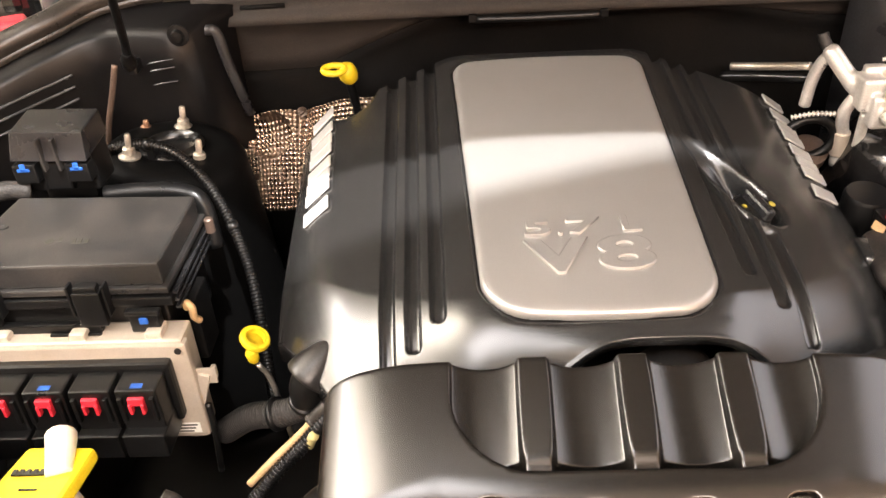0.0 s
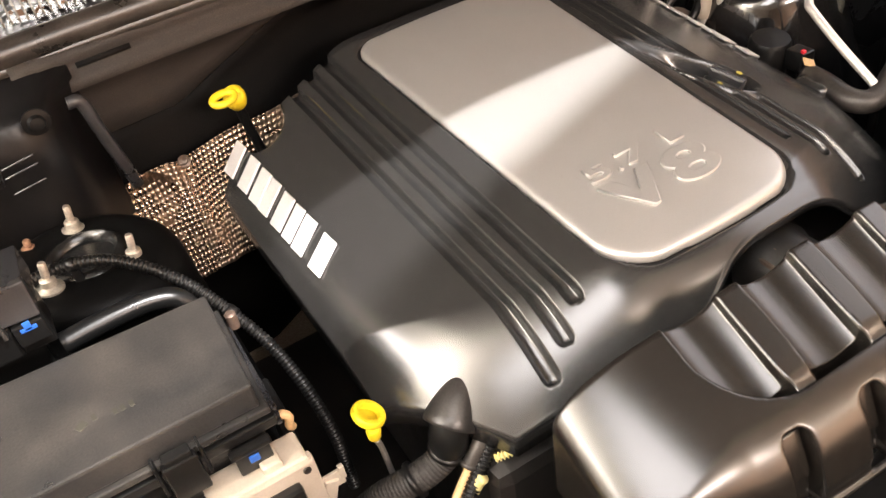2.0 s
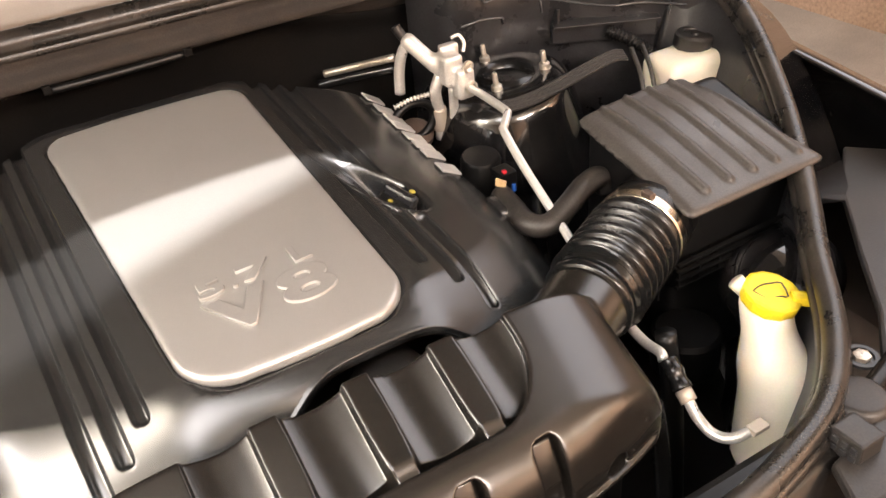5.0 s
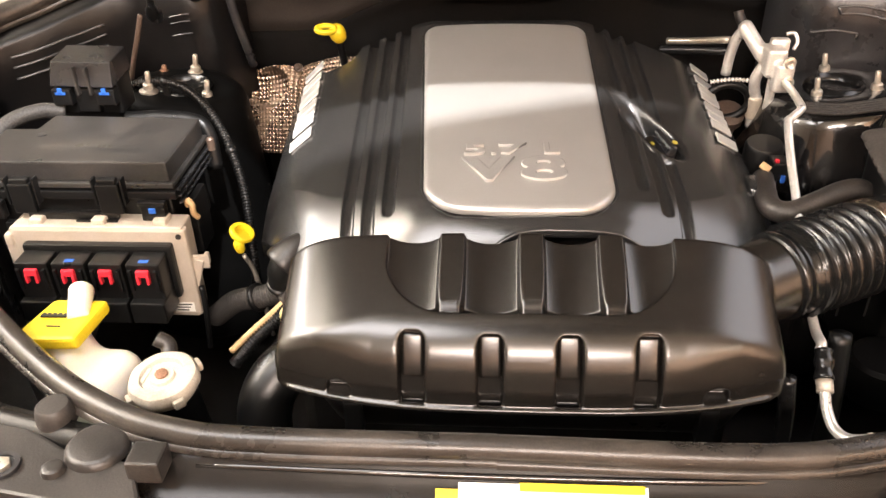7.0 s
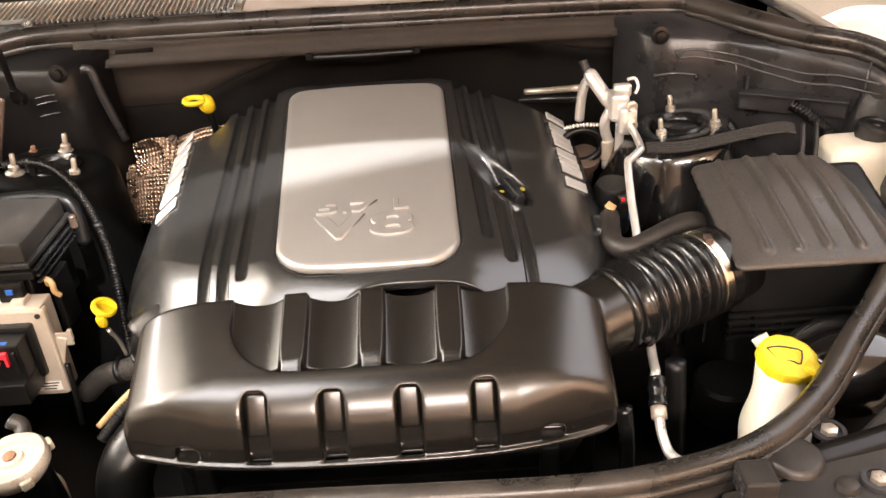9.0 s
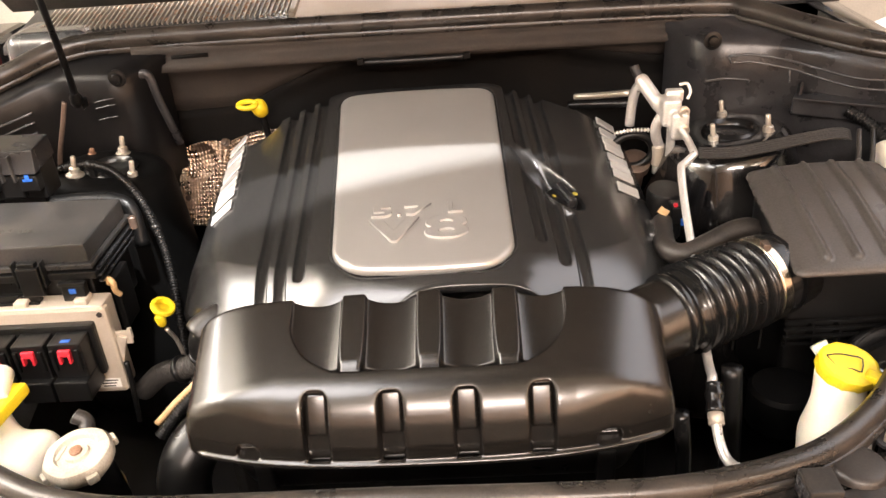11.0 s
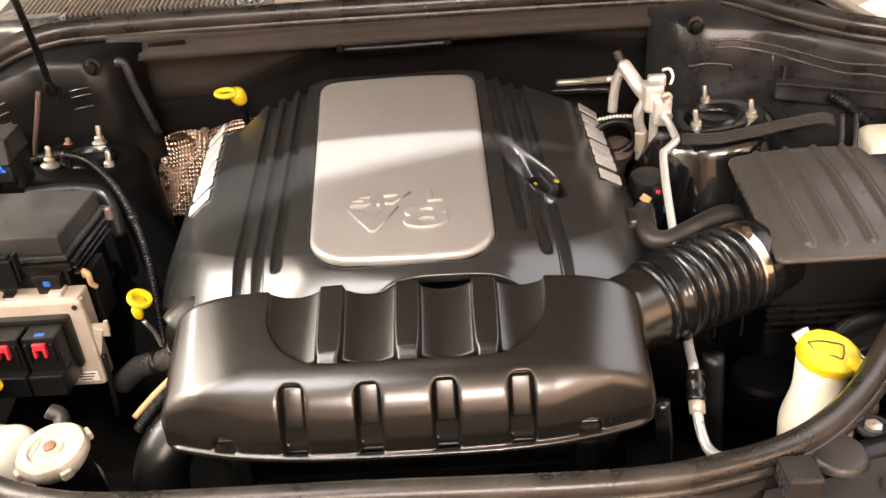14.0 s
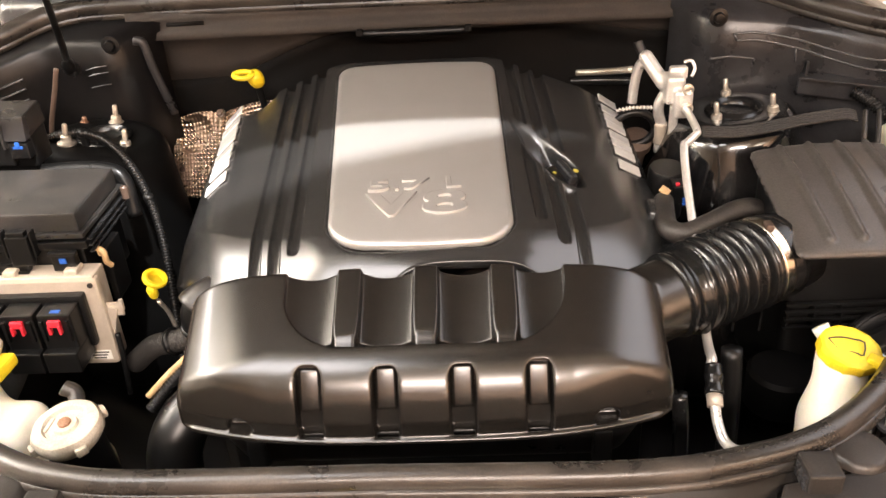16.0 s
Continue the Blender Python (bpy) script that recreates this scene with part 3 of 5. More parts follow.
def corner_cover(s):
    """The moulded cover at a front corner with its push-in buttons; s is -1 or 1."""
    top = 0.979
    dx = 0.03 if s > 0 else 0.0
    pts = [(0.335, 0.27), (0.40, 0.262), (0.62, 0.30), (0.80, 0.40), (0.95, 0.60), (0.86, 0.70), (0.76, 0.625), (0.66, 0.52), (0.58, 0.432), (0.50, 0.368), (0.43, 0.330), (0.36, 0.318)]
    if s > 0:
        pts = [(x + dx, y + 0.012) for x, y in pts][::-1]
    bm = prism([(s * x, y) for x, y in pts], 0.012, 0.004)
    part("corner_cover", bm, "dusty", body, "dusty moulded corner cover", Matrix.Translation((0, 0, top - 0.012)))
    def boss(x, y, r, h, name="button"):
        hang(name, lathe(name, [(r, 0), (r * 0.96, h * 0.5), (r * 0.86, h * 0.9), (r * 0.75, h), (r * 0.3, h * 1.02), (0.001, h * 1.02)], "dusty", 24, Matrix.Translation((x, y, top - 0.001))), body)
    def screw(x, y):
        hang("screw", lathe("screw", [(0.018, 0), (0.018, 0.004), (0.013, 0.004), (0.013, 0.001), (0.008, 0.001), (0.008, 0.006), (0.001, 0.007)], "panel", 20, Matrix.Translation((x, y, top))), body)
        hang("screw_head", lathe("screw_head", [(0.0095, 0), (0.0095, 0.005), (0.007, 0.006), (0.001, 0.006)], "steel", 6, Matrix.Translation((x, y, top + 0.001))), body)
    if s < 0:
        boss(-0.463, 0.374, 0.021, 0.022)
        boss(-0.402, 0.334, 0.033, 0.010)
        boss(-0.434, 0.303, 0.012, 0.008)
        screw(-0.488, 0.306)
        part("bump_stop", boxes(((-0.340, 0.312, 0.986), (0.034, 0.032, 0.026)), bevel=0.003), "rubber", body, "square rubber bump stop")
    else:
        boss(0.476, 0.368, 0.031, 0.010)
        boss(0.512, 0.326, 0.012, 0.008)
        boss(0.535, 0.44, 0.014, 0.010)
        screw(0.528, 0.405)
        screw(0.547, 0.332)
        stop = part("bump_stop", boxes(((0.423, 0.333, 0.987), (0.034, 0.036, 0.028)), bevel=0.003), "rubber", body, "square rubber bump stop")
        part("pad", boxes(*[((0.4055, 0.322 + 0.010 * i, 0.982 + 0.010 * j), (0.003, 0.007, 0.007)) for i in range(3) for j in range(2)], bevel=0.001), "panel", stop)


corner_cover(-1)
corner_cover(1)

# windscreen foot, cowl grille and what shows beyond the wings
cowl = thing("cowl_cover", "dusty cowl cover with a fine slatted grille", "cowl", (0, 1.45, 1.2))
rows = [[Vector((x, y + 0.02 * (1 - (x / 0.8) ** 2), z)) for x in np.linspace(-0.80, 0.80, 33)] for y, z in ((1.318, 1.222), (1.325, 1.236), (1.34, 1.242), (1.42, 1.25), (1.55, 1.275))]
thick(hang("tray", ribbon("tray", rows, "panel"), cowl), 0.004)
bars = []
for i in range(50):
    x = -0.74 + i * 0.0102
    bars.append(((x, 1.43 + 0.02 * (1 - (x / 0.8) ** 2), 1.2655), (0.0026, 0.155, 0.006), pose(0, 0, 0, 10.5, 0, 0)))
tagged(part("slats", boxes(*bars, bevel=0), "grille", cowl, "thin pale grille slats"), kind="stuff")
rng = random.Random(5)
bits = []
for i in range(420):
    x, y = rng.uniform(-0.75, -0.25), rng.uniform(1.36, 1.51)
    bits.append(((x, y + 0.012, 1.252 + 0.19 * (y - 1.36)), (rng.uniform(0.004, 0.013), rng.uniform(0.003, 0.008), 0.0012), pose(0, 0, 0, rng.uniform(-30, 30), rng.uniform(-30, 30), rng.uniform(0, 180))))
tagged(part("leaf_litter", boxes(*bits, bevel=0), "litter", cowl, "dry brown leaf litter under the slats"), kind="stuff")
part("end_bar", boxes(((-0.236, 1.43, 1.268), (0.012, 0.16, 0.012), pose(0, 0, 0, 10.5, 0, 0)), bevel=0.002), "grille", cowl)
# the glass is opaque tan: its bright reflection is put into the colour
screen = thing("windscreen", "car windscreen above the cowl, coloured as its reflection", "windscreen", (0, 1.6, 1.3))
rows = [[Vector((x, y - 0.05 * (x / 0.75) ** 2, z)) for x in np.linspace(-0.72, 0.72, 17)] for y, z in ((1.53, 1.276), (1.60, 1.315), (1.85, 1.50), (2.1, 1.68))]
thick(hang("pane", ribbon("pane", rows, "glass"), screen), 0.006)
part("apron", prism([(-0.23, 1.318), (0.30, 1.312), (0.60, 1.300), (0.64, 1.535), (-0.23, 1.555)], 0.008, 0.002), "glass", screen, "pale glazing strip, coloured as its reflection", pose(0, 0.045, 1.000, 10.5, 0, 0))

# raised bonnet and the wings outside the seal
A0, A1 = (1.40, 1.285), (0.50, 1.95)
rows = []
for k in range(9):
    f = k / 8
    rows.append([Vector((x * (1 - 0.10 * f * f), A0[0] + (A1[0] - A0[0]) * f + 0.03 * math.sin(math.pi * f) - 0.05 * (x / 0.8) ** 2 * f, A0[1] + (A1[1] - A0[1]) * f + 0.05 * math.sin(math.pi * f))) for x in np.linspace(-0.80, 0.80, 25)])
thick(hang("bonnet", ribbon("bonnet", rows, "hood"), body, "raised bonnet with a dark liner"), 0.02)
for s in (-1, 1):
    ys = [0.28 + 0.1 * k for k in range(17)]
    def crest(y):
        return 0.985 + 0.13 * min(1, max(0, (y - 0.3) / 1.0))
    rows = [[Vector((s * (0.90 + 0.03 * math.sin(2 * y)), y, crest(y) + 0.01)) for y in ys],
            [Vector((s * 0.975, y, crest(y))) for y in ys],
            [Vector((s * 0.992, y, crest(y) - 0.03)) for y in ys],
            [Vector((s * 0.998, y, crest(y) - 0.10)) for y in ys],
            [Vector((s * 0.985, y, 0.20)) for y in ys]]
    thick(hang("wing", ribbon("wing", rows, "paint"), body, "black painted wing"), 0.004)
part("bumper", boxes(((0, 0.03, 0.45), (1.90, 0.10, 0.80)), bevel=0.03), "paint", body, "black front bumper")
for x in (-0.80, 0.80):
    hang("wheel", lathe("wheel", [(0.20, -0.11), (0.34, -0.10), (0.37, -0.06), (0.37, 0.06), (0.34, 0.10), (0.20, 0.11)], "rubber", 36, pose(x, 0.95, 0.37, 0, 90, 0)), body)


# the cabin behind the windscreen
part("cabin_side", boxes(((0, 2.75, 0.76), (1.96, 1.9, 0.98)), bevel=0.05), "paint", body)
part("roof", boxes(((0, 2.95, 1.72), (1.30, 1.3, 0.05)), bevel=0.02), "paint", body)
for s in (-1, 1):
    hang("pillar", tube("pillar", [(s * 0.80, 1.62, 1.16), (s * 0.76, 1.90, 1.40), (s * 0.68, 2.30, 1.70)], 0.04, "paint", 12), body, "black windscreen pillar")
    part("side_glass", boxes(((s * 0.80, 2.9, 1.42), (0.006, 1.3, 0.55), pose(0, 0, 0, 0, -s * 14, 0)), bevel=0), "gloss_rubber", body, "dark tinted side glass")
part("hinge_bracket", boxes(((-0.93, 1.50, 1.10), (0.13, 0.16, 0.26)), ((-0.90, 1.44, 1.20), (0.05, 0.05, 0.06)), bevel=0.015), "paint", body, "black bonnet hinge bracket")

# ---- engine ----
CX, SPINE, LEAN = 0.0235, 0.14, 0.0434
engine = thing("engine_cover", "satin black ribbed engine cover with a silver top plate", "engine cover", (CX, 0.9, 0.95))


def plate_z(y):
    return 1.073 + SPINE * (y - 0.70)


def leaned(x, y):
    """The engine stands a little askew in the bay: its own x to the bay's."""
    return x - LEAN * (y - 0.755)


def plate_plan(x, y, grow=0.0):
    """Distance from the plate's outline, in the engine's own x."""
    front = np.clip((0.80 - y) / 0.13, 0, 1)
    v = y - 0.011 * ((x - CX) / 0.126) ** 2 * front
    half = 0.1265 + 0.0276 * np.clip(y - 0.755, -0.05, 0.5) + grow
    return rrect(x, v, CX, 0.929, half, 0.259 + grow, np.where(y > 0.93, 0.030, 0.050))


def shoulder(u, xs, ys):
    """The cover's cross section: the curve through the table, rounded off."""
    grid = np.linspace(-0.10, 0.60, 1401)
    line = np.interp(np.abs(grid), xs, ys, right=ys[-1])
    bell = np.exp(-(np.linspace(-0.05, 0.05, 201) / 0.017) ** 2)
    line = np.convolve(np.pad(line, 100, mode="edge"), bell / bell.sum(), mode="valid")
    return np.interp(u, grid, line)


def cover_top(x, y, fine=True):
    """Height of the cover over the plan."""
    u = np.abs(x - CX)
    drop = shoulder(u, [0, 0.124, 0.138, 0.155, 0.185, 0.22, 0.25, 0.29, 0.32, 0.345, 0.368, 0.383, 0.395, 0.45],
                    [0.004, 0.004, 0.005, 0.011, 0.021, 0.032, 0.041, 0.053, 0.067, 0.084, 0.108, 0.14, 0.19, 0.42])
    top = 1.073 + SPINE * (np.minimum(y, 1.2) - 0.70) - drop
    # the nose rolls down to the front edge
    reach = 0.056 + 0.11 * np.clip(u / 0.36, 0, 1.1) ** 2
    a = np.clip((0.622 + 0.05 * (u / 0.36) ** 2 + reach - y) / reach, 0, 2)
    top = top - (0.044 + 0.02 * (u / 0.36) ** 2) * (0.38 * a + 0.62 * a ** 2)
    if not fine:
        return top
    # oil filler scoop on the far shoulder
    vx, vy = 0.085, -0.152
    n = math.hypot(vx, vy)
    s = ((x - 0.216) * vx + (y - 0.924) * vy) / n
    q = ((x - 0.216) * vy - (y - 0.924) * vx) / n
    oval = np.sqrt((s / 0.100) ** 2 + (q / (0.030 + 0.010 * np.clip(s / 0.08, -1, 1))) ** 2)
    cut = 0
    # three long flutes on either shoulder, steeper on their inner side
    for side, uc, y0 in FLUTES:
        along = np.maximum(np.maximum(y0 + 0.01 - y, y - 1.215), 0) / 0.010
        w = side * (x - CX) - uc
        d = np.sqrt(np.where(w < 0, w / 0.0036, w / 0.0150) ** 2 + along ** 2)
        cut = cut + 0.0125 * np.clip(1 - d * d, 0, 1) ** 0.75 * np.clip((oval - 1.0) / 0.12, 0, 1)
    hole = np.clip((1.0 - oval) / 0.5, 0, 1)
    ramp = np.clip((s + 0.05) / 0.07, 0, 1)
    cut = cut + (0.010 + 0.032 * ramp * ramp * (3 - 2 * ramp)) * hole * hole * (3 - 2 * hole)
    # bed of the silver plate
    bed = plate_plan(x, y, 0.0035)
    cut = cut + 0.007 * np.clip(-(bed - 0.001) / 0.005, 0, 1)
    return top - cut + 0.007 * np.exp(-((x - 0.085) / 0.11) ** 4) * np.clip((0.675 - y) / 0.03, 0, 1)


FLUTES = ((-1, 0.166, 0.690), (-1, 0.194, 0.671), (-1, 0.223, 0.657), (1, 0.160, 0.735), (1, 0.187, 0.702), (1, 0.212, 0.672))


def cover_front(u):
    return 0.622 + 0.05 * (u / 0.36) ** 2 + 1.2 * np.maximum(u - 0.283, 0)


def cover_mesh():
    """The moulded shell: a sheet over the plan with a skirt round its edge."""
    half = list(np.linspace(0.0, 0.118, 16)) + list(np.arange(0.120, 0.160, 0.002)) + [0.179, 0.182, 0.185, 0.207, 0.210, 0.213] + list(np.arange(0.236, 0.270, 0.003)) + list(np.arange(0.272, 0.345, 0.0025)) + list(np.linspace(0.347, 0.368, 9))
    for _, uc, _ in FLUTES:
        half += [uc + 0.001 * k for k in (-4.6, -3.9, -3.6, -3.4, -3.1, -2.6, -1.8, -1.0, 0.0, 1.5, 3.0, 4.5, 6.0, 7.5, 9.0, 11.0, 13.0, 14.2, 14.9, 15.6)]
    half = sorted(h for i, h in enumerate(sorted(half)) if i == 0 or h - sorted(half)[i - 1] > 0.0003)
    xs = np.array([CX - h for h in half[:0:-1]] + [CX + h for h in half])
    v = np.linspace(0, 1, 190)
    v = v - 0.06 * np.sin(2 * math.pi * v) * 0.9
    X = np.repeat(xs[:, None], len(v), 1)
    u = np.abs(xs - CX)
    front = cover_front(u) + 0.030 * np.exp(-((xs - 0.085) / 0.105) ** 4)
    rear = 1.216 - 0.26 * np.maximum(u - 0.15, 0)
    # hollow in the rear edge that clears the dipstick
    rear = rear - 1.15 * np.sqrt(np.maximum(0.035 ** 2 - (xs + 0.264) ** 2, 0))
    Y = front[:, None] + (rear - front)[:, None] * v[None, :]
    Z = cover_top(X, Y)
    n, m = X.shape
    verts = list(zip(leaned(X, Y).ravel(), Y.ravel(), Z.ravel()))
    faces = [(i * m + j, (i + 1) * m + j, (i + 1) * m + j + 1, i * m + j + 1) for i in range(n - 1) for j in range(m - 1)]
    loop = [i * m for i in range(n)] + [(n - 1) * m + j for j in range(1, m)] + [i * m + m - 1 for i in range(n - 2, -1, -1)] + [j for j in range(m - 2, 0, -1)]
    last = loop
    for out, fall in ((0.0025, 0.002), (0.0035, 0.006), (0.0035, 0.030), (-0.004, 0.030)):
        row = []
        for i in loop:
            x, y, z = verts[i]
            away = Vector((x - CX, (y - 0.92) * 0.8)).normalized()
            row.append(len(verts))
            verts.append((x + away.x * out, y + away.y * out, z - fall * (0.4 if y < 0.70 and abs(x - 0.085) < 0.16 else 1.0)))
        k = len(loop)
        faces += [(last[i], row[i], row[(i + 1) % k], last[(i + 1) % k]) for i in range(k)]
        last = row
    return mesh_of("shell", verts, faces, "cover")


hang("shell", cover_mesh(), engine)


def plate(x, y, z):
    x = x + LEAN * (y - 0.755)
    flat = plate_plan(x, y)
    crown = plate_z(y) + 0.0035 - 0.004 * ((x - CX) / 0.13) ** 2 - 0.003 * np.clip((0.74 - y) / 0.08, 0, 1.2) ** 2
    return smax(smax(flat, (z - crown) * 0.99, 0.009), plate_z(y) - 0.012 - z, 0.002)


top_plate = hang("top_plate", nets("top_plate", plate, (-0.155, 0.64, 1.03), (0.19, 1.22, 1.17), 0.0035, "silver"), engine, "silver painted top plate")
TILT = math.degrees(math.atan(SPINE))


def on_plate(x, y, lift=0.0):
    return pose(x, y, plate_z(y) + lift, TILT, 0, 2.5)


def plate_letter(letter, x0, x1, y0, y1, bold):
    """One raised letter on the plate, drawn out to its width and height."""
    me = text_mesh("letter", letter, 0.06, 0.0016, "silver", 0.0009, 1.0, bold)
    co = [v.co for v in me.vertices]
    lo, hi = [min(c[k] for c in co) for k in (0, 1)], [max(c[k] for c in co) for k in (0, 1)]
    grow = Matrix.Diagonal(((x1 - x0) / (hi[0] - lo[0]), (y1 - y0) / (hi[1] - lo[1]), 1, 1))
    place = on_plate(0.018, (y0 + y1) / 2, 0.0042) @ Matrix.Translation(((x0 + x1) / 2 - 0.018, 0, 0))
    hang("letter", me, top_plate, "raised silver letter", place @ grow @ Matrix.Translation((-(lo[0] + hi[0]) / 2, -(lo[1] + hi[1]) / 2, 0)))


for letter, x0, x1 in (("5", -0.050, -0.020), ("7", -0.002, 0.037), ("L", 0.060, 0.081)):
    plate_letter(letter, x0, x1, 0.7855, 0.8115, 0.0012)
plate_letter(".", -0.012, -0.006, 0.7855, 0.791, 0.0)
plate_letter("V", -0.051, 0.021, 0.7245, 0.779, 0.0020)
plate_letter("8", 0.027, 0.089, 0.7245, 0.779, 0.0012)


def shoulder_badge(s):
    """Bright slanted bars in four clusters along a shoulder of the cover."""
    for run, wide in ((0.006, 0.024), (0.046, 0.024), (0.078, 0.024), (0.103, 0.022), (0.137, 0.024), (0.164, 0.020), (0.190, 0.024), (0.232, 0.026)):
        y = 1.176 - run
        u, h = 0.329 + 0.036 * (y - 0.92), 0.0215
        x = CX + s * u
        z = float(cover_top(np.array(x), np.array(y), False))
        fall = math.atan2(float(cover_top(np.array(CX + s * (u - 0.018)), np.array(y), False) - cover_top(np.array(CX + s * (u + 0.018)), np.array(y), False)), 0.036)
        bm = prism([(-h, -wide / 2 - 0.005), (h, -wide / 2 + 0.005), (h, wide / 2 + 0.005), (-h, wide / 2 - 0.005)], 0.003, 0.0008, 1)
        part("badge_bar", bm, "badge", engine, "bright silver raised bar", pose(leaned(x, y), y, z + 0.0005, TILT, s * math.degrees(fall), math.degrees(LEAN)))


shoulder_badge(-1)
shoulder_badge(1)

cap = thing("oil_filler_cap", "black oil filler cap with yellow markings in the cover", "oil cap", (0.228, 0.880, 1.03))
seat = pose(0.228, 0.878, 1.046, TILT, 18, 0)
hang("body", lathe("body", [(0.026, 0), (0.026, 0.012), (0.023, 0.015), (0.004, 0.016), (0.001, 0.016)], "black", 28, seat, lobes=(9, 0.02)), cap)
grip = part("grip", boxes(((0.004, 0, 0.020), (0.013, 0.048, 0.016)), bevel=0.004), "graphite", cap, "", seat @ pose(0, 0, 0, 0, 0, 28))
for dx, w in ((0.0155, 0.0042), (-0.0135, 0.0034)):
    hang("marking", lathe("marking", [(w * 0.72, 0), (w, 0), (w, 0.0008), (w * 0.72, 0.0008)], "olive", 12, seat @ Matrix.Translation((dx, -0.004, 0.0290 if dx > 0 else 0.0168))), grip, "yellow printed ring")
    part("marking", boxes(((dx, -0.004, 0.0294 if dx > 0 else 0.0172), (w * 0.5, 0.0012, 0.0006)), bevel=0), "olive", grip, "yellow printed symbol", seat)

# dark engine below the cover
block = thing("engine_block", "greasy dark engine below its cover", "engine", (0, 0.9, 0.6))
part("crankcase", boxes(((CX, 0.93, 0.76), (0.62, 0.56, 0.30)), ((CX, 0.93, 0.90), (0.40, 0.50, 0.06)), bevel=0.02), "dark", block)
hang("pulley", lathe("pulley", [(0.06, 0), (0.06, 0.01), (0.05, 0.014), (0.05, 0.02), (0.06, 0.024), (0.06, 0.03), (0.01, 0.03)], "dark", 24, pose(0.05, 0.64, 0.86, 90, 0, 0)), block)
hang("throttle_body", lathe("throttle_body", [(0.045, 0), (0.048, 0.02), (0.044, 0.03), (0.044, 0.07), (0.038, 0.07)], "dark", 24, pose(0.10, 0.68, 0.975, 90, 0, 0)), block, "dull dark throttle body")
part("bracket", boxes(((0.10, 0.655, 1.008), (0.04, 0.022, 0.014)), ((0.075, 0.64, 1.0), (0.02, 0.04, 0.012)), bevel=0.003), "bronze", block, "tarnished bracket")

# ---- intake resonator ----
RX = 0.037
res = thing("intake_resonator", "black moulded intake resonator with scooped top and four slots", "air resonator", (RX, 0.52, 0.94))


def resonator(x, y, z):
    u = x - RX
    a = np.abs(x - 0.031)
    top = (z - (1.049 + 0.42 * (y - 0.503) - 0.010 * (a / 0.25) ** 2)) * 0.92
    lead = 0.4555 + 0.33 * (np.maximum(z, 0.974) - 1.035) + 0.028 * (a / 0.26) ** 3
    face = (lead - y) * 0.95
    side = a - 0.285 - 0.03 * (1.03 - z)
    # sloped cheeks at the two front corners run softly into the top
    cheek = 0.446 * a - 0.402 * y + 0.80 * z - 0.729
    d = smax(top, side, 0.032)
    d = smax(d, cheek - 0.004, 0.018)
    d = smax(d, face, 0.026 - 0.017 * np.clip((a - 0.17) / 0.06, 0, 1))
    d = smax(d, y - 0.592, 0.008)
    d = smax(d, 0.945 - z, 0.006)
    # scooped top: sloping troughs between arched ribs
    plan = rrect(x, y, 0.034, 0.634, 0.166, 0.144, 0.078)
    t = np.clip((0.590 - y) / 0.094, 0, 1.2)
    rib_top = 1.0885 - 0.030 * t - 0.016 * t ** 2.0 + 0.0105 * np.sin(np.clip(t, 0, 1) * math.pi)
    ph = np.abs((u / 0.0915 + 0.5) % 1 - 0.5) * 0.0915
    ph = np.where(np.abs(u) > 0.137, 0.0457 - np.minimum(np.abs(np.abs(u) - 0.137), 0.0457), ph)
    bay = np.clip((ph - 0.0110) / 0.005, 0, 1)
    mid = np.clip((ph - 0.0115) / 0.032, 0, 1)
    pit = 1.0775 - 0.45 * np.maximum(0.590 - y, 0) - 0.010 * (2 * mid - mid ** 2) - 0.03 * np.clip((0.504 - y) / 0.005, 0, 1)
    hollow = rib_top - bay * (rib_top - np.minimum(pit, rib_top))
    scoop = np.maximum(plan, (hollow - z) * 0.85)
    d = smax(d, -scoop, 0.0025)
    # four slots down the face
    for sx in (-0.0945, -0.0085, 0.0775, 0.1625):
        slot = np.maximum(rrect(x, z, sx, 0.964, 0.0142, 0.064, 0.009), np.abs(y - 0.44 - 0.33 * (z - 1.0)) - 0.030)
        d = smax(d, -slot, 0.005)
    for sx in (-0.178, 0.238):
        d = smax(d, -np.maximum(np.sqrt((x - sx) ** 2 + (z - 0.960) ** 2) - 0.014, np.abs(y - 0.450) - 0.018), 0.004)
    # lip along the foot
    lip = smax(smax(np.abs(z - 0.950) - 0.004, lead - 0.006 - y, 0.006), side - 0.005, 0.03)
    lip = smax(lip, cheek - 0.008, 0.012)
    lip = smax(lip, y - 0.585, 0.005)
    for sx in (-0.0945, -0.0085, 0.0775, 0.1625):
        lip = smax(lip, -smax(np.abs(x - sx) - 0.012, np.abs(y - lead - 0.028) - 0.026, 0.003), 0.002)
    d = smin(d, lip, 0.003)
    # outlet neck
    neck = capsule(x, y, z, (0.268, 0.592, 0.994), (0.349, 0.631, 1.003), 0.051)
    cut = (x - 0.349) * 0.904 + (y - 0.631) * 0.427
    neck = smax(neck, cut, 0.004)
    return smin(d, neck, 0.0045)


hang("shell", nets("shell", resonator, (-0.29, 0.395, 0.93), (0.42, 0.70, 1.12), 0.0023, "resonator"), res)
for sx in (-0.0945, -0.0085, 0.0775, 0.1625):
    part("slot_insert", boxes(((0, 0, 0), (0.0250, 0.020, 0.050)), bevel=0.004), "resonator", res, "glossy insert deep in the slot", pose(sx, 0.4720, 0.9975, -26, 0, 0), True)


def lower(x, y, z):
    d = smax(np.abs(x - RX) - 0.25 + 0.3 * (0.945 - z), smax(0.452 + 0.3 * (0.945 - z) - y, y - 0.60, 0.01), 0.04)
    return smax(smax(d, z - 0.948, 0.003), 0.885 - z, 0.01)


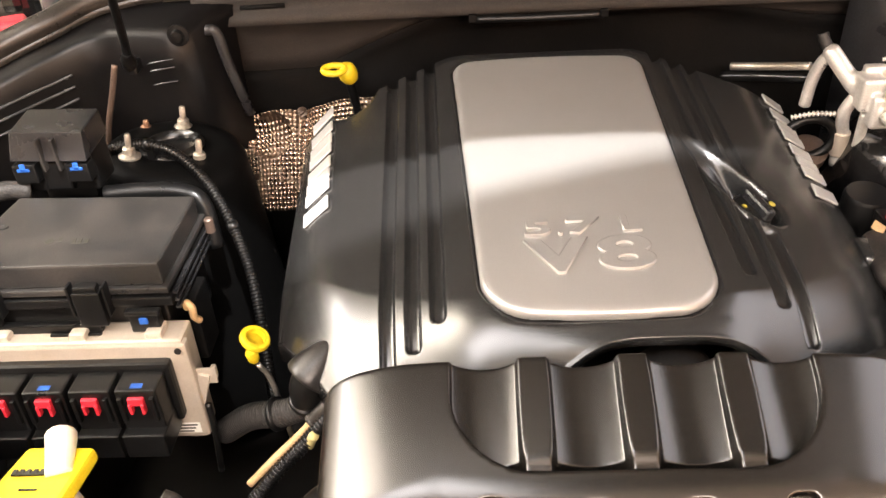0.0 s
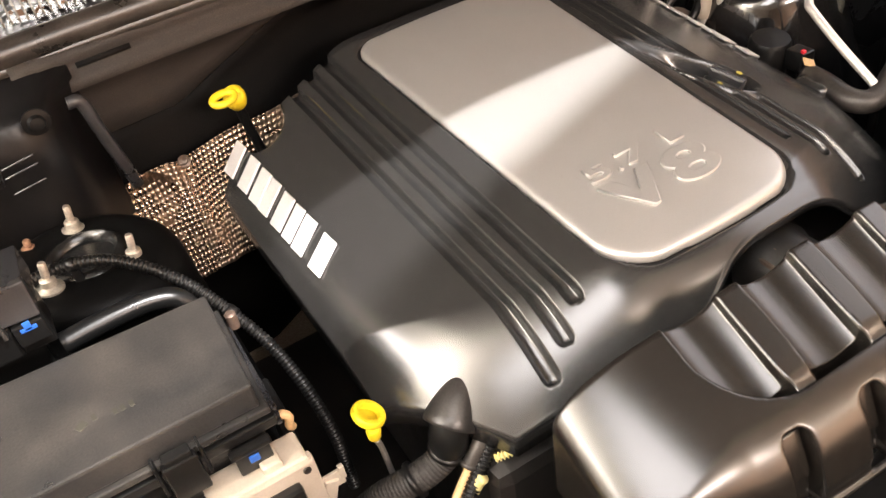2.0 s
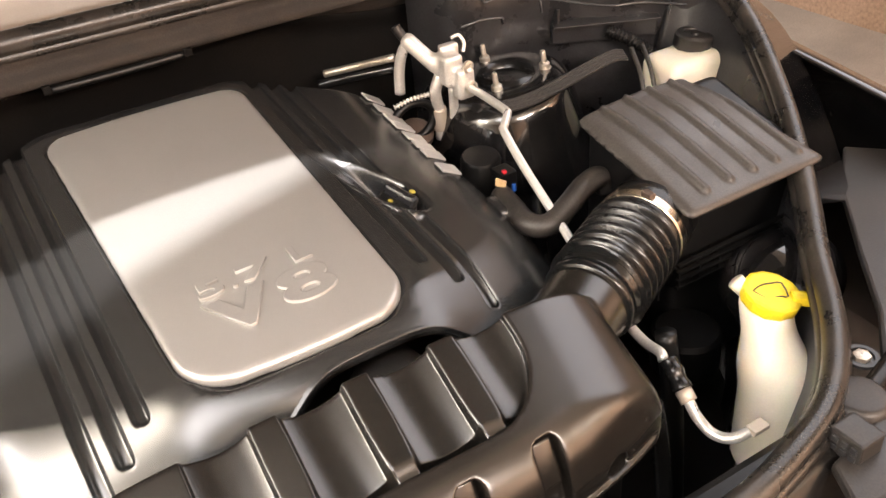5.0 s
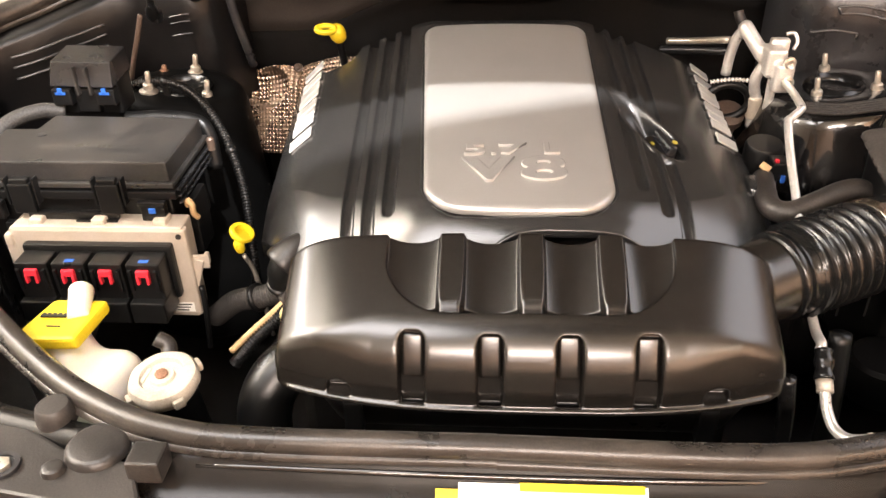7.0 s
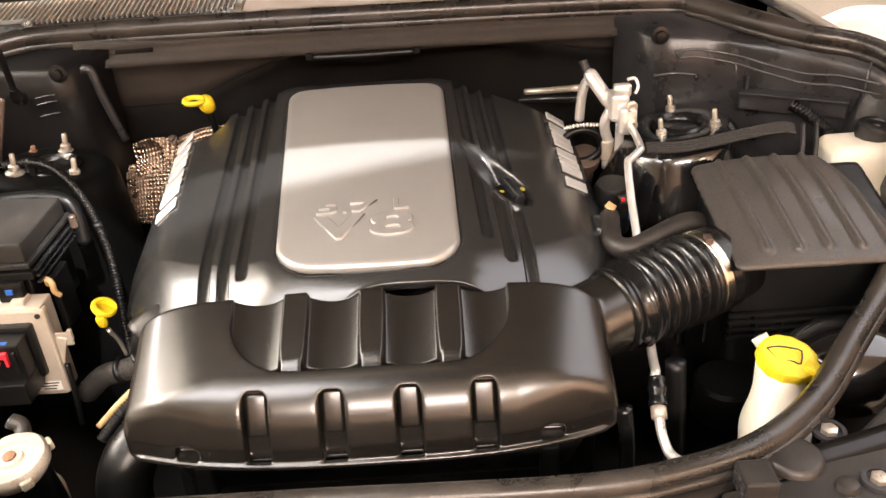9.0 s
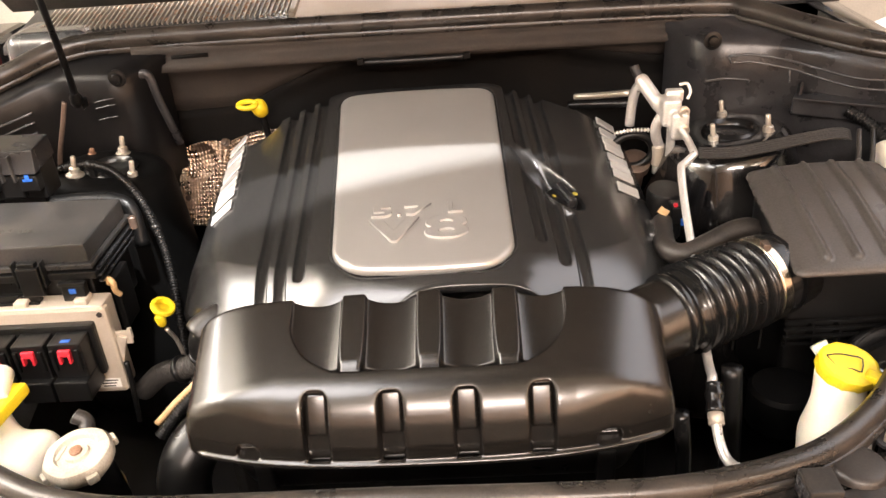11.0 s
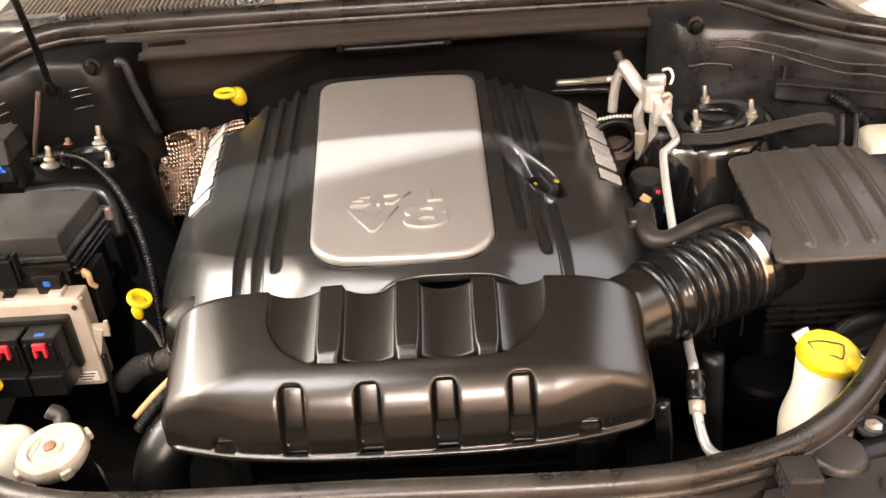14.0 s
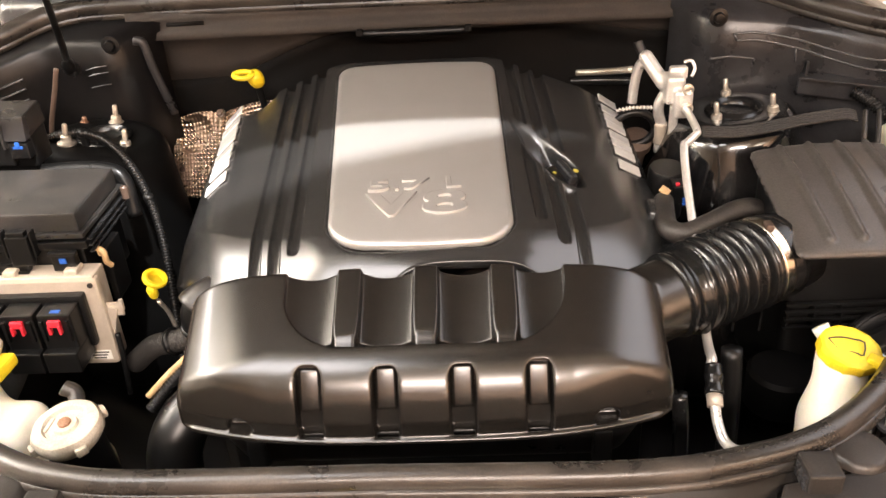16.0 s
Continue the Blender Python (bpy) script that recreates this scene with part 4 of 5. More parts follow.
hang("lower_shell", nets("lower_shell", lower, (-0.24, 0.43, 0.87), (0.31, 0.62, 0.96), 0.006, "black"), res)
for sx in (-0.165, 0.235):
    part("mounting_foot", boxes(((sx, 0.466, 0.915), (0.022, 0.03, 0.05)), bevel=0.003), "black", res)

A, B = Vector((0.349, 0.631, 1.003)), Vector((0.473, 0.690, 1.011))
duct = thing("intake_duct", "ribbed black rubber intake duct with a steel clamp", "air duct", tuple(A))
axis = (B - A).normalized()


def along(k):
    return tuple(A + axis * k)


L = (B - A).length
hang("collar", tube("collar", [along(-0.012), along(0.0), along(0.012), along(0.022)], lambda t: 0.0545 + 0.002 * math.sin(t * 9), "gloss_rubber", 36, 3), duct)
hang("bellows", tube("bellows", [along(0.016), along(L * 0.4), along(L * 0.7), along(L - 0.014)], 0.0565, "gloss_rubber", 40, 8, rib=(0.0165, 0.0052)), duct, "glossy ribbed bellows")
hang("cuff", tube("cuff", [along(L - 0.018), along(L), along(L + 0.03)], 0.058, "gloss_rubber", 36, 3), duct)
hang("clamp", tube("clamp", [along(L - 0.009), along(L - 0.001), along(L + 0.006)], 0.0598, "clamp", 48, 3), duct, "bright steel hose clamp")
part("clamp_screw", boxes((Vector(along(L)) + Vector((0.0, -0.012, 0.060)), (0.010, 0.016, 0.008)), bevel=0.002), "bronze", duct)

# ---- passenger side of the bay ----
fuse = thing("fuse_box", "dusty grey-black fuse box with a flat clipped lid", "fuse box", (-0.59, 0.83, 0.97))
lid_plan = [(-0.455, 0.752), (-0.452, 0.900), (-0.684, 0.910), (-0.690, 0.862), (-0.738, 0.862), (-0.742, 0.752)]
tilt = pose(0, 0.83, 1.0745, 1.0, 0, 0) @ Matrix.Translation((0, -0.83, -1.0745))


def grown(poly, d):
    cx = sum(p[0] for p in poly) / len(poly)
    cy = sum(p[1] for p in poly) / len(poly)
    return [(x + d * (1 if x > cx else -1), y + d * (1 if y > cy else -1)) for x, y in poly]


lid = part("lid", prism(grown(lid_plan, -0.002)[::-1], 0.030, 0.003), "matte", fuse, "flat dusty lid", tilt @ Matrix.Translation((0, 0, 1.060)))
part("lid_rim", prism(grown(lid_plan, 0.004)[::-1], 0.008, 0.002), "matte", lid, "", tilt @ Matrix.Translation((0, 0, 1.052)))
part("lower_rim", prism(grown(lid_plan, 0.006)[::-1], 0.012, 0.002), "black", fuse, "", tilt @ Matrix.Translation((0, 0, 1.036)))
part("box", prism(grown(lid_plan, -0.008)[::-1], 0.10, 0.003), "black", fuse, "", Matrix.Translation((0, 0, 0.94)))
part("notch_floor", boxes(((-0.712, 0.884, 1.060), (0.045, 0.042, 0.012)), bevel=0.003), "matte", fuse)
hang("lug", lathe("lug", [(0.010, 0), (0.010, 0.006), (0.006, 0.008), (0.001, 0.008)], "black", 16, Matrix.Translation((-0.712, 0.884, 1.065))), fuse)
for cx in (-0.665, -0.540):
    clip = part("latch", boxes(((cx, 0.739, 1.040), (0.032, 0.010, 0.046)), ((cx, 0.742, 1.066), (0.026, 0.012, 0.008)), bevel=0.002), "black", fuse, "black spring latch")
    part("cheek", boxes(((cx - 0.0205, 0.743, 1.050), (0.003, 0.014, 0.040)), bevel=0.001), "black", clip)
    part("cheek", boxes(((cx + 0.0205, 0.743, 1.050), (0.003, 0.014, 0.040)), bevel=0.001), "black", clip)
for cx, b in ((-0.716, True), (-0.482, True)):
    conn = part("side_latch", boxes(((cx, 0.741, 1.020), (0.034, 0.014, 0.026)), ((cx, 0.738, 1.034), (0.040, 0.010, 0.006)), bevel=0.002), "black", fuse)
    part("lock", boxes(((cx, 0.7335, 1.024), (0.010, 0.003, 0.008)), bevel=0.001), "blue", conn, "blue lock tab")
part("tray", boxes(((-0.60, 0.742, 1.012), (0.13, 0.010, 0.012)), ((-0.60, 0.738, 0.995), (0.20, 0.012, 0.016)), ((-0.565, 0.734, 1.004), (0.06, 0.006, 0.010)), bevel=0.002), "black", fuse)
hang("embossed_mark", lathe("embossed_mark", [(0.008, 0), (0.008, 0.0012), (0.006, 0.0014), (0.0055, 0.0006), (0.001, 0.0006)], "matte", 18, tilt @ Matrix.Translation((-0.672, 0.838, 1.090)) @ Matrix.Diagonal((1.0, 0.7, 1, 1))), lid)
for x0, y0, w in ((-0.600, 0.805, 0.010), (-0.588, 0.808, 0.004), (-0.570, 0.803, 0.004), (-0.563, 0.803, 0.004), (-0.555, 0.803, 0.004)):
    part("scribble", boxes(((x0, y0, 1.0902), (w, 0.008, 0.0004), pose(0, 0, 0, 0, 0, 35 if w > 0.005 else 8)), bevel=0), "ink", lid, "faded pen mark", tilt)
for k in range(3):
    part("side_ridge", boxes(((-0.4475, 0.826, 1.046 - 0.010 * k), (0.006, 0.142, 0.0035)), bevel=0.001), "graphite", fuse)
part("stop", boxes(((-0.442, 0.80, 0.975), (0.012, 0.05, 0.09)), bevel=0.003), "black", fuse)
hang("hook", tube("hook", [(-0.447, 0.775, 1.010), (-0.443, 0.768, 1.022), (-0.437, 0.766, 1.016), (-0.439, 0.770, 1.0), (-0.436, 0.776, 0.990)], 0.0045, "tan", 8), fuse, "tan plastic hook")
hang("post", lathe("post", [(0.006, 0), (0.006, 0.018), (0.004, 0.020), (0.001, 0.020)], "bronze", 14, Matrix.Translation((-0.440, 0.888, 1.044))), fuse, "brass-coloured terminal post")

relay = thing("relay_box", "small dark grey relay box with blue connector locks", "relay box", (-0.645, 0.98, 1.08))
hood = part("hood", frustum((0.104, 0.070), (0.098, 0.056), 0.036, 0.002, shift=(0.003, 0.007)), "graphite", relay, "dark grey tapered hood", pose(-0.648, 0.978, 1.127, 8, 0, -4))
for dx in (-0.008, 0.012):
    part("ridge", boxes(((0, 0, 0), (0.004, 0.010, 0.044)), bevel=0.001), "matte", hood, "", pose(-0.648 + dx, 0.944, 1.132, 2, 0, -4))
part("foot", boxes(((-0.648, 0.984, 1.100), (0.098, 0.052, 0.056)), ((-0.648, 0.955, 1.098), (0.036, 0.014, 0.04)), bevel=0.003), "black", relay)
for dx in (-0.036, 0.034):
    part("connector", boxes(((-0.648 + dx, 0.950, 1.106), (0.030, 0.020, 0.026)), bevel=0.002), "black", relay)
    part("lock", boxes(((-0.648 + dx, 0.9392, 1.117), (0.007, 0.002, 0.010)), ((-0.648 + dx, 0.9392, 1.113), (0.016, 0.002, 0.004)), bevel=0.0005), "blue", relay, "bright blue lock")
part("leg", boxes(((-0.650, 0.985, 1.03), (0.07, 0.02, 0.12)), bevel=0.003), "black", relay)

tagged(hang("cable_hose", tube("cable_hose", [(-0.690, 0.95, 1.078), (-0.725, 0.935, 1.085), (-0.765, 0.90, 1.075), (-0.785, 0.85, 1.03), (-0.785, 0.80, 0.95), (-0.78, 0.76, 0.85)], 0.0125, "braid", 16)), "grey-black cable hose beside the fuse box", "hose")
loom = thing("corrugated_loom", "black corrugated wiring loom over the strut tower", "wiring loom", (-0.56, 1.05, 1.09))
hang("conduit", tube("conduit", [(-0.655, 1.05, 1.068), (-0.623, 1.060, 1.080), (-0.592, 1.056, 1.088), (-0.560, 1.050, 1.090), (-0.517, 1.032, 1.082), (-0.470, 0.995, 1.055), (-0.432, 0.95, 1.01), (-0.405, 0.90, 0.96), (-0.39, 0.85, 0.88), (-0.39, 0.83, 0.78)], 0.0066, "black", 14, rib=(0.0050, 0.0009)), loom)
for p, q in (((-0.566, 1.051, 1.0895), (-0.557, 1.049, 1.0898)), ((-0.435, 0.954, 1.014), (-0.430, 0.947, 1.008))):
    hang("clip", tube("clip", [p, q], 0.0084, "black", 14, n=2), loom, "black loom clip")
part("clip_foot", boxes(((-0.561, 1.053, 1.076), (0.010, 0.014, 0.022)), bevel=0.002), "black", loom)
tagged(hang("coolant_pipe", tube("coolant_pipe", [(-0.60, 0.965, 1.060), (-0.55, 0.97, 1.060), (-0.500, 0.972, 1.056), (-0.472, 0.965, 1.04), (-0.462, 0.95, 0.98)], 0.012, "black", 14)), "smooth black pipe behind the fuse box", "pipe")

ecm = thing("control_module", "cast alloy engine control module with four wired plugs", "control module", (-0.56, 0.73, 0.85))
case = part("casting", boxes(((-0.562, 0.738, 0.930), (0.246, 0.040, 0.152)), ((-0.562, 0.724, 0.930), (0.254, 0.014, 0.146)), bevel=0.004), "module", ecm, "pale cast alloy case")
for cx in (-0.650, -0.560, -0.472):
    part("boss", boxes(((cx, 0.736, 1.008), (0.020, 0.026, 0.012)), bevel=0.004), "module", case)
part("corner_ear", boxes(((-0.690, 0.725, 0.955), (0.016, 0.02, 0.04)), ((-0.690, 0.722, 0.985), (0.012, 0.02, 0.02)), bevel=0.004), "module", case)
hang("screw", lathe("screw", [(0.004, 0), (0.004, 0.002), (0.001, 0.002)], "dark", 10, pose(-0.445, 0.7165, 0.993, 90, 0, 0)), case)
part("sticker", boxes(((-0.462, 0.7160, 0.872), (0.036, 0.0008, 0.016)), bevel=0), "label", case, "small printed sticker")
for k in range(3):
    part("print_bar", boxes(((-0.462, 0.7152, 0.877 - 0.005 * k), (0.030 - 0.006 * k, 0.0006, 0.002)), bevel=0), "ink", case)
part("header", boxes(((-0.562, 0.712, 0.940), (0.214, 0.016, 0.088)), bevel=0.005), "black", ecm, "black plug header")
for k in range(4):
    cx = -0.643 + 0.0525 * k
    plug = part("plug", boxes(((cx, 0.690, 0.945), (0.047, 0.038, 0.060)), ((cx, 0.683, 0.902), (0.049, 0.052, 0.034)), bevel=0.003), "black", ecm, "black plug")
    part("red_lock", boxes(((cx, 0.672, 0.962), (0.018, 0.012, 0.010)), ((cx - 0.007, 0.668, 0.953), (0.004, 0.008, 0.014)), ((cx + 0.007, 0.668, 0.953), (0.004, 0.008, 0.014)), bevel=0.0015), "red", plug, "bright red lock")
    part("rail", boxes(((cx - 0.018, 0.672, 0.950), (0.005, 0.012, 0.034)), bevel=0.001), "black", plug)
    part("rail", boxes(((cx + 0.018, 0.672, 0.950), (0.005, 0.012, 0.034)), bevel=0.001), "black", plug)
    if k in (1, 3):
        part("blue_tab", boxes(((cx, 0.680, 0.974), (0.014, 0.008, 0.003)), bevel=0.001), "blue", plug, "blue tab")
part("bracket", boxes(((-0.425, 0.728, 0.945), (0.024, 0.004, 0.022)), ((-0.414, 0.727, 0.952), (0.006, 0.006, 0.018)), ((-0.434, 0.726, 0.925), (0.014, 0.006, 0.05), pose(0, 0, 0, 0, 18, 0)), bevel=0.0015), "module", ecm, "bent alloy bracket")
hang("lead", tube("lead", [(-0.430, 0.722, 0.905), (-0.428, 0.716, 0.87), (-0.432, 0.712, 0.80)], 0.004, "black", 8), ecm)

tank = thing("coolant_bottle", "milky plastic coolant bottle with a yellow flip cap", "coolant bottle", (-0.52, 0.53, 0.78))


def bottle(x, y, z):
    d = capsule(x, y, z, (-0.552, 0.560, 0.955), (-0.540, 0.545, 0.86), 0.030)
    d = smin(d, rbox(x, y, z, (-0.50, 0.515, 0.865), (0.052, 0.048, 0.068), 0.03), 0.03)
    d = smin(d, rbox(x, y, z, (-0.47, 0.50, 0.80), (0.09, 0.06, 0.07), 0.03), 0.02)
    return smax(d, z - 0.955, 0.004)


hang("bottle", nets("bottle", bottle, (-0.62, 0.42, 0.71), (-0.36, 0.61, 0.97), 0.005, "white"), tank)
ycap = part("flip_cap", prism([(-0.046, -0.036), (0.040, -0.040), (0.052, 0.036), (-0.022, 0.042)][::1], 0.018, 0.005), "yellow", tank, "yellow flip cap", pose(-0.550, 0.556, 0.952, 2, -4, 0))
part("slot", boxes(((-0.556, 0.560, 0.9715), (0.034, 0.005, 0.002)), bevel=0), "ink", ycap, "dark moulded slot", pose(0, 0, 0))
for k in range(5):
    part("slot_bar", boxes(((-0.570 + 0.007 * k, 0.561, 0.9722), (0.004, 0.007, 0.002)), bevel=0), "ink", ycap)
part("print_bar", boxes(((-0.548, 0.540, 0.9712), (0.018, 0.002, 0.001)), bevel=0), "ink", ycap)
hang("thumb_tab", tube("thumb_tab", [(-0.524, 0.558, 0.972), (-0.531, 0.585, 0.979), (-0.537, 0.602, 0.980)], lambda t: 0.013 + 0.003 * t, "white", 14), tank, "white thumb tab")

rad = thing("pressure_cap", "chalky white round pressure cap with a brown centre", "radiator cap", (-0.386, 0.468, 0.95))
mc = pose(-0.386, 0.468, 0.946, 6, -4, 12)
hang("cap", lathe("cap", [(0.034, -0.010), (0.0405, 0.0), (0.041, 0.010), (0.038, 0.015), (0.032, 0.017), (0.026, 0.017), (0.024, 0.012), (0.015, 0.012), (0.0135, 0.016), (0.001, 0.0165)], "cap", 48, mc, lobes=(7, 0.012)), rad)
for k in range(4):
    part("tab", boxes(((0.0415, 0, 0.003), (0.009, 0.014, 0.012)), bevel=0.003), "cap", rad, "", mc @ Matrix.Rotation(0.5 + k * math.pi / 2, 4, "Z"))
hang("stud", lathe("stud", [(0.0075, 0), (0.0075, 0.003), (0.005, 0.004), (0.001, 0.004)], "rust", 16, mc @ Matrix.Translation((0, 0, 0.016))), rad, "brown centre stud")
part("arc_mark", boxes(((-0.020, 0.006, 0.0125), (0.005, 0.022, 0.0025), pose(0, 0, 0, 0, 0, -20)), bevel=0.0005), "cap", rad, "", mc)
hang("neck", lathe("neck", [(0.033, -0.10), (0.033, 0.0), (0.028, 0.0)], "black", 28, mc), rad)
tagged(hang("overflow_hose", tube("overflow_hose", [(-0.420, 0.54, 0.955), (-0.405, 0.535, 0.945), (-0.402, 0.50, 0.92), (-0.41, 0.48, 0.88)], 0.010, "rubber", 12)), "black overflow hose at the radiator cap", "hose")


oil = thing("oil_dipstick", "yellow ring dipstick beside the engine cover", "dipstick", (-0.366, 0.745, 0.958))
nrm = Vector((0.42, -0.10, 0.75)).normalized()
mid = Vector((-0.366, 0.750, 0.980))
hang("ring", lathe("ring", [(0.0118, -0.0042), (0.0168, -0.0042), (0.0182, -0.002), (0.0182, 0.002), (0.0168, 0.0042), (0.0118, 0.0042), (0.0112, 0.0), (0.0118, -0.0042)], "yellow", 32, Matrix.Translation(mid) @ nrm.to_track_quat("Z", "Y").to_matrix().to_4x4()), oil, "yellow plastic ring")
hang("plug", lathe("plug", [(0.005, -0.012), (0.007, -0.008), (0.0078, 0.004), (0.006, 0.008), (0.001, 0.008)], "yellow", 18, pose(-0.369, 0.738, 0.966, 15, 0, 0)), oil)
hang("stick", tube("stick", [(-0.367, 0.745, 0.945), (-0.360, 0.76, 0.90), (-0.352, 0.77, 0.78)], 0.0035, "steel", 8), oil, "thin steel stick")
ob = thing("gearbox_dipstick", "yellow curled dipstick handle behind the engine cover", "dipstick", (-0.305, 1.22, 1.10))
hang("plug", lathe("plug", [(0.0085, -0.020), (0.0120, -0.017), (0.0148, -0.008), (0.0152, 0.0), (0.0138, 0.007), (0.0095, 0.012), (0.001, 0.0138)], "yellow", 24, pose(-0.297, 1.224, 1.117, 25, -12, 0)), ob, "rounded yellow plastic plug")
loop, wide, deep = Vector((-0.314, 1.209, 1.127)), Vector((0.95, 0.30, -0.05)) * 0.0165, Vector((-0.25, 0.85, 0.45)) * 0.0085
hang("handle", tube("handle", [loop + wide * math.cos(a) + deep * math.sin(a) for a in np.linspace(0, 2 * math.pi, 29)], 0.0050, "yellow", 10, n=1, caps=False), ob, "flat yellow loop")
hang("tube", tube("tube", [(-0.296, 1.230, 1.105), (-0.290, 1.230, 1.06), (-0.280, 1.225, 0.98), (-0.28, 1.23, 0.85)], 0.0070, "shade_black", 12), ob)

# embossed heat shield behind the cover
def shield_mesh():
    nu, nv = 320, 144
    verts, faces = [], []
    for j in range(nv + 1):
        for i in range(nu + 1):
            u, v = i / nu, j / nv
            p = (Vector((-0.495, 1.285, 1.020)).lerp(Vector((-0.20, 1.252, 1.070)), u)).lerp(Vector((-0.480, 1.195, 0.885)).lerp(Vector((-0.260, 1.20, 0.90)), u), v)
            n = Vector((-0.25, -0.62, 0.74)).normalized()
            bowl = math.hypot((u - 0.17) / 0.14, (v - 0.24) / 0.24)
            h = -0.016 * max(0, 1 - bowl ** 4) - 0.005 * math.cos(u * 15 + v * 2) - 0.010 * math.exp(-((u - 0.36 - 0.10 * v) / 0.05) ** 2)
            h += 0.0026 * abs(math.cos(i * math.pi / 8) * math.cos(j * math.pi / 7)) ** 0.7
            verts.append(p + n * h)
    for j in range(nv):
        for i in range(nu):
            a = j * (nu + 1) + i
            faces.append((a, a + 1, a + nu + 2, a + nu + 1))
    return mesh_of("heat_shield", verts, faces, "foil")


shield = thing("heat_shield", "embossed bronze-toned metal heat shield behind the engine", "heat shield", (-0.40, 1.25, 0.98))
thick(hang("sheet", shield_mesh(), shield), 0.0015)
for x, y, z in ((-0.385, 1.262, 1.035), (-0.468, 1.225, 0.935)):
    hang("bolt", lathe("bolt", [(0.009, 0), (0.009, 0.002), (0.006, 0.003), (0.006, 0.008), (0.001, 0.009)], "bronze", 12, pose(x, y, z, 45, 0, -15)), shield, "tarnished bolt")
tagged(hang("shield_bracket", from_bm("shield_bracket", boxes(((-0.480, 1.085, 0.95), (0.020, 0.004, 0.20), pose(0, 0, 0, 10, -28, 0)), bevel=0.001), "dark")), "dark strip bracket beside the heat shield", "bracket")

strut = thing("gas_strut", "thin black gas strut that holds the bonnet up", "gas strut", (-0.594, 1.135, 1.17))
hang("rod", tube("rod", [(-0.594, 1.135, 1.182), (-0.555, 1.045, 1.305), (-0.42, 0.68, 1.80)], 0.0058, "black", 12, n=2), strut)
hang("joint", lathe("joint", [(0.009, -0.018), (0.011, -0.012), (0.011, 0.004), (0.008, 0.012), (0.006, 0.02)], "black", 16, pose(-0.594, 1.135, 1.182, 40, 20, 0)), strut)
part("bracket", boxes(((-0.594, 1.150, 1.168), (0.014, 0.026, 0.018)), bevel=0.003), "black", strut)
tagged(hang("grey_rail", tube("grey_rail", [(-0.610, 1.122, 1.181), (-0.624, 1.120, 1.14), (-0.645, 1.118, 1.082), (-0.655, 1.115, 1.03)], 0.0036, "bronze", 8, flat=(0.6, 1.2))), "narrow brownish metal rail beside the strut tower", "rail")

# hoses at the near corner of the engine
elbow = thing("breather_elbow", "black moulded breather elbow clipped to the engine cover", "hose elbow", (-0.29, 0.70, 0.9))
hang("elbow", tube("elbow", [(-0.262, 0.731, 0.990), (-0.270, 0.725, 0.986), (-0.284, 0.716, 0.973), (-0.300, 0.707, 0.956)], lambda t: 0.004 + 0.024 * min(1, t * 1.15) ** 0.62, "matte", 28), elbow)
hang("joint", tube("joint", [(-0.294, 0.711, 0.962), (-0.302, 0.707, 0.945), (-0.304, 0.709, 0.925)], 0.021, "black", 20), elbow)
hang("braid", tube("braid", [(-0.303, 0.708, 0.935), (-0.308, 0.711, 0.912), (-0.338, 0.714, 0.895), (-0.385, 0.730, 0.874), (-0.43, 0.75, 0.83)], 0.0165, "braid", 20, rib=(0.004, 0.0003)), elbow, "braided black hose")
for p, q in (((-0.306, 0.709, 0.922), (-0.308, 0.710, 0.917)), ((-0.345, 0.716, 0.892), (-0.350, 0.717, 0.890))):
    hang("clip", tube("clip", [p, q], 0.0212, "black", 18, n=2), elbow)
ob = thing("tan_loom", "tan taped wiring loom with a black sleeve", "wiring loom", (-0.31, 0.68, 0.89))
hang("tape", tube("tape", [(-0.296, 0.683, 0.912), (-0.318, 0.676, 0.892), (-0.345, 0.662, 0.872), (-0.375, 0.65, 0.845)], 0.0045, "tan", 12), ob)
hang("sleeve", tube("sleeve", [(-0.272, 0.688, 0.938), (-0.284, 0.685, 0.926), (-0.298, 0.683, 0.910)], 0.0088, "rubber", 12), ob, "black rubber sleeve")
hang("tie", tube("tie", [(-0.296, 0.684, 0.913), (-0.299, 0.683, 0.910)], 0.0098, "rubber", 12, n=2), ob)
tagged(hang("ribbed_loom", tube("ribbed_loom", [(-0.262, 0.682, 0.940), (-0.284, 0.677, 0.915), (-0.312, 0.668, 0.885), (-0.34, 0.655, 0.862), (-0.37, 0.64, 0.83)], 0.0080, "gloss_rubber", 12, rib=(0.005, 0.0014))), "black ribbed wiring loom", "wiring loom")
tagged(hang("loom_plug", tube("loom_plug", [(-0.293, 0.664, 0.908), (-0.298, 0.668, 0.898), (-0.303, 0.671, 0.885)], 0.0060, "straw", 10)), "pale yellow wiring plug", "plug")
tagged(hang("yellow_spring", tube("yellow_spring", [(-0.252, 0.660, 0.928), (-0.262, 0.664, 0.924), (-0.274, 0.669, 0.920)], 0.0040, "straw", 10, rib=(0.004, 0.0014))), "small pale yellow coiled sleeve", "sleeve")
tagged(hang("radiator_hose", tube("radiator_hose", [(-0.20, 0.565, 0.910), (-0.24, 0.556, 0.918), (-0.272, 0.535, 0.905), (-0.288, 0.510, 0.875), (-0.285, 0.49, 0.83), (-0.27, 0.48, 0.76)], 0.034, "black", 24)), "thick smooth black radiator hose", "hose")
tagged(hang("red_lead", tube("red_lead", [(-0.33, 0.55, 0.80), (-0.345, 0.52, 0.815), (-0.35, 0.50, 0.79)], 0.004, "red", 8)), "thin red wire low in the bay", "wire")

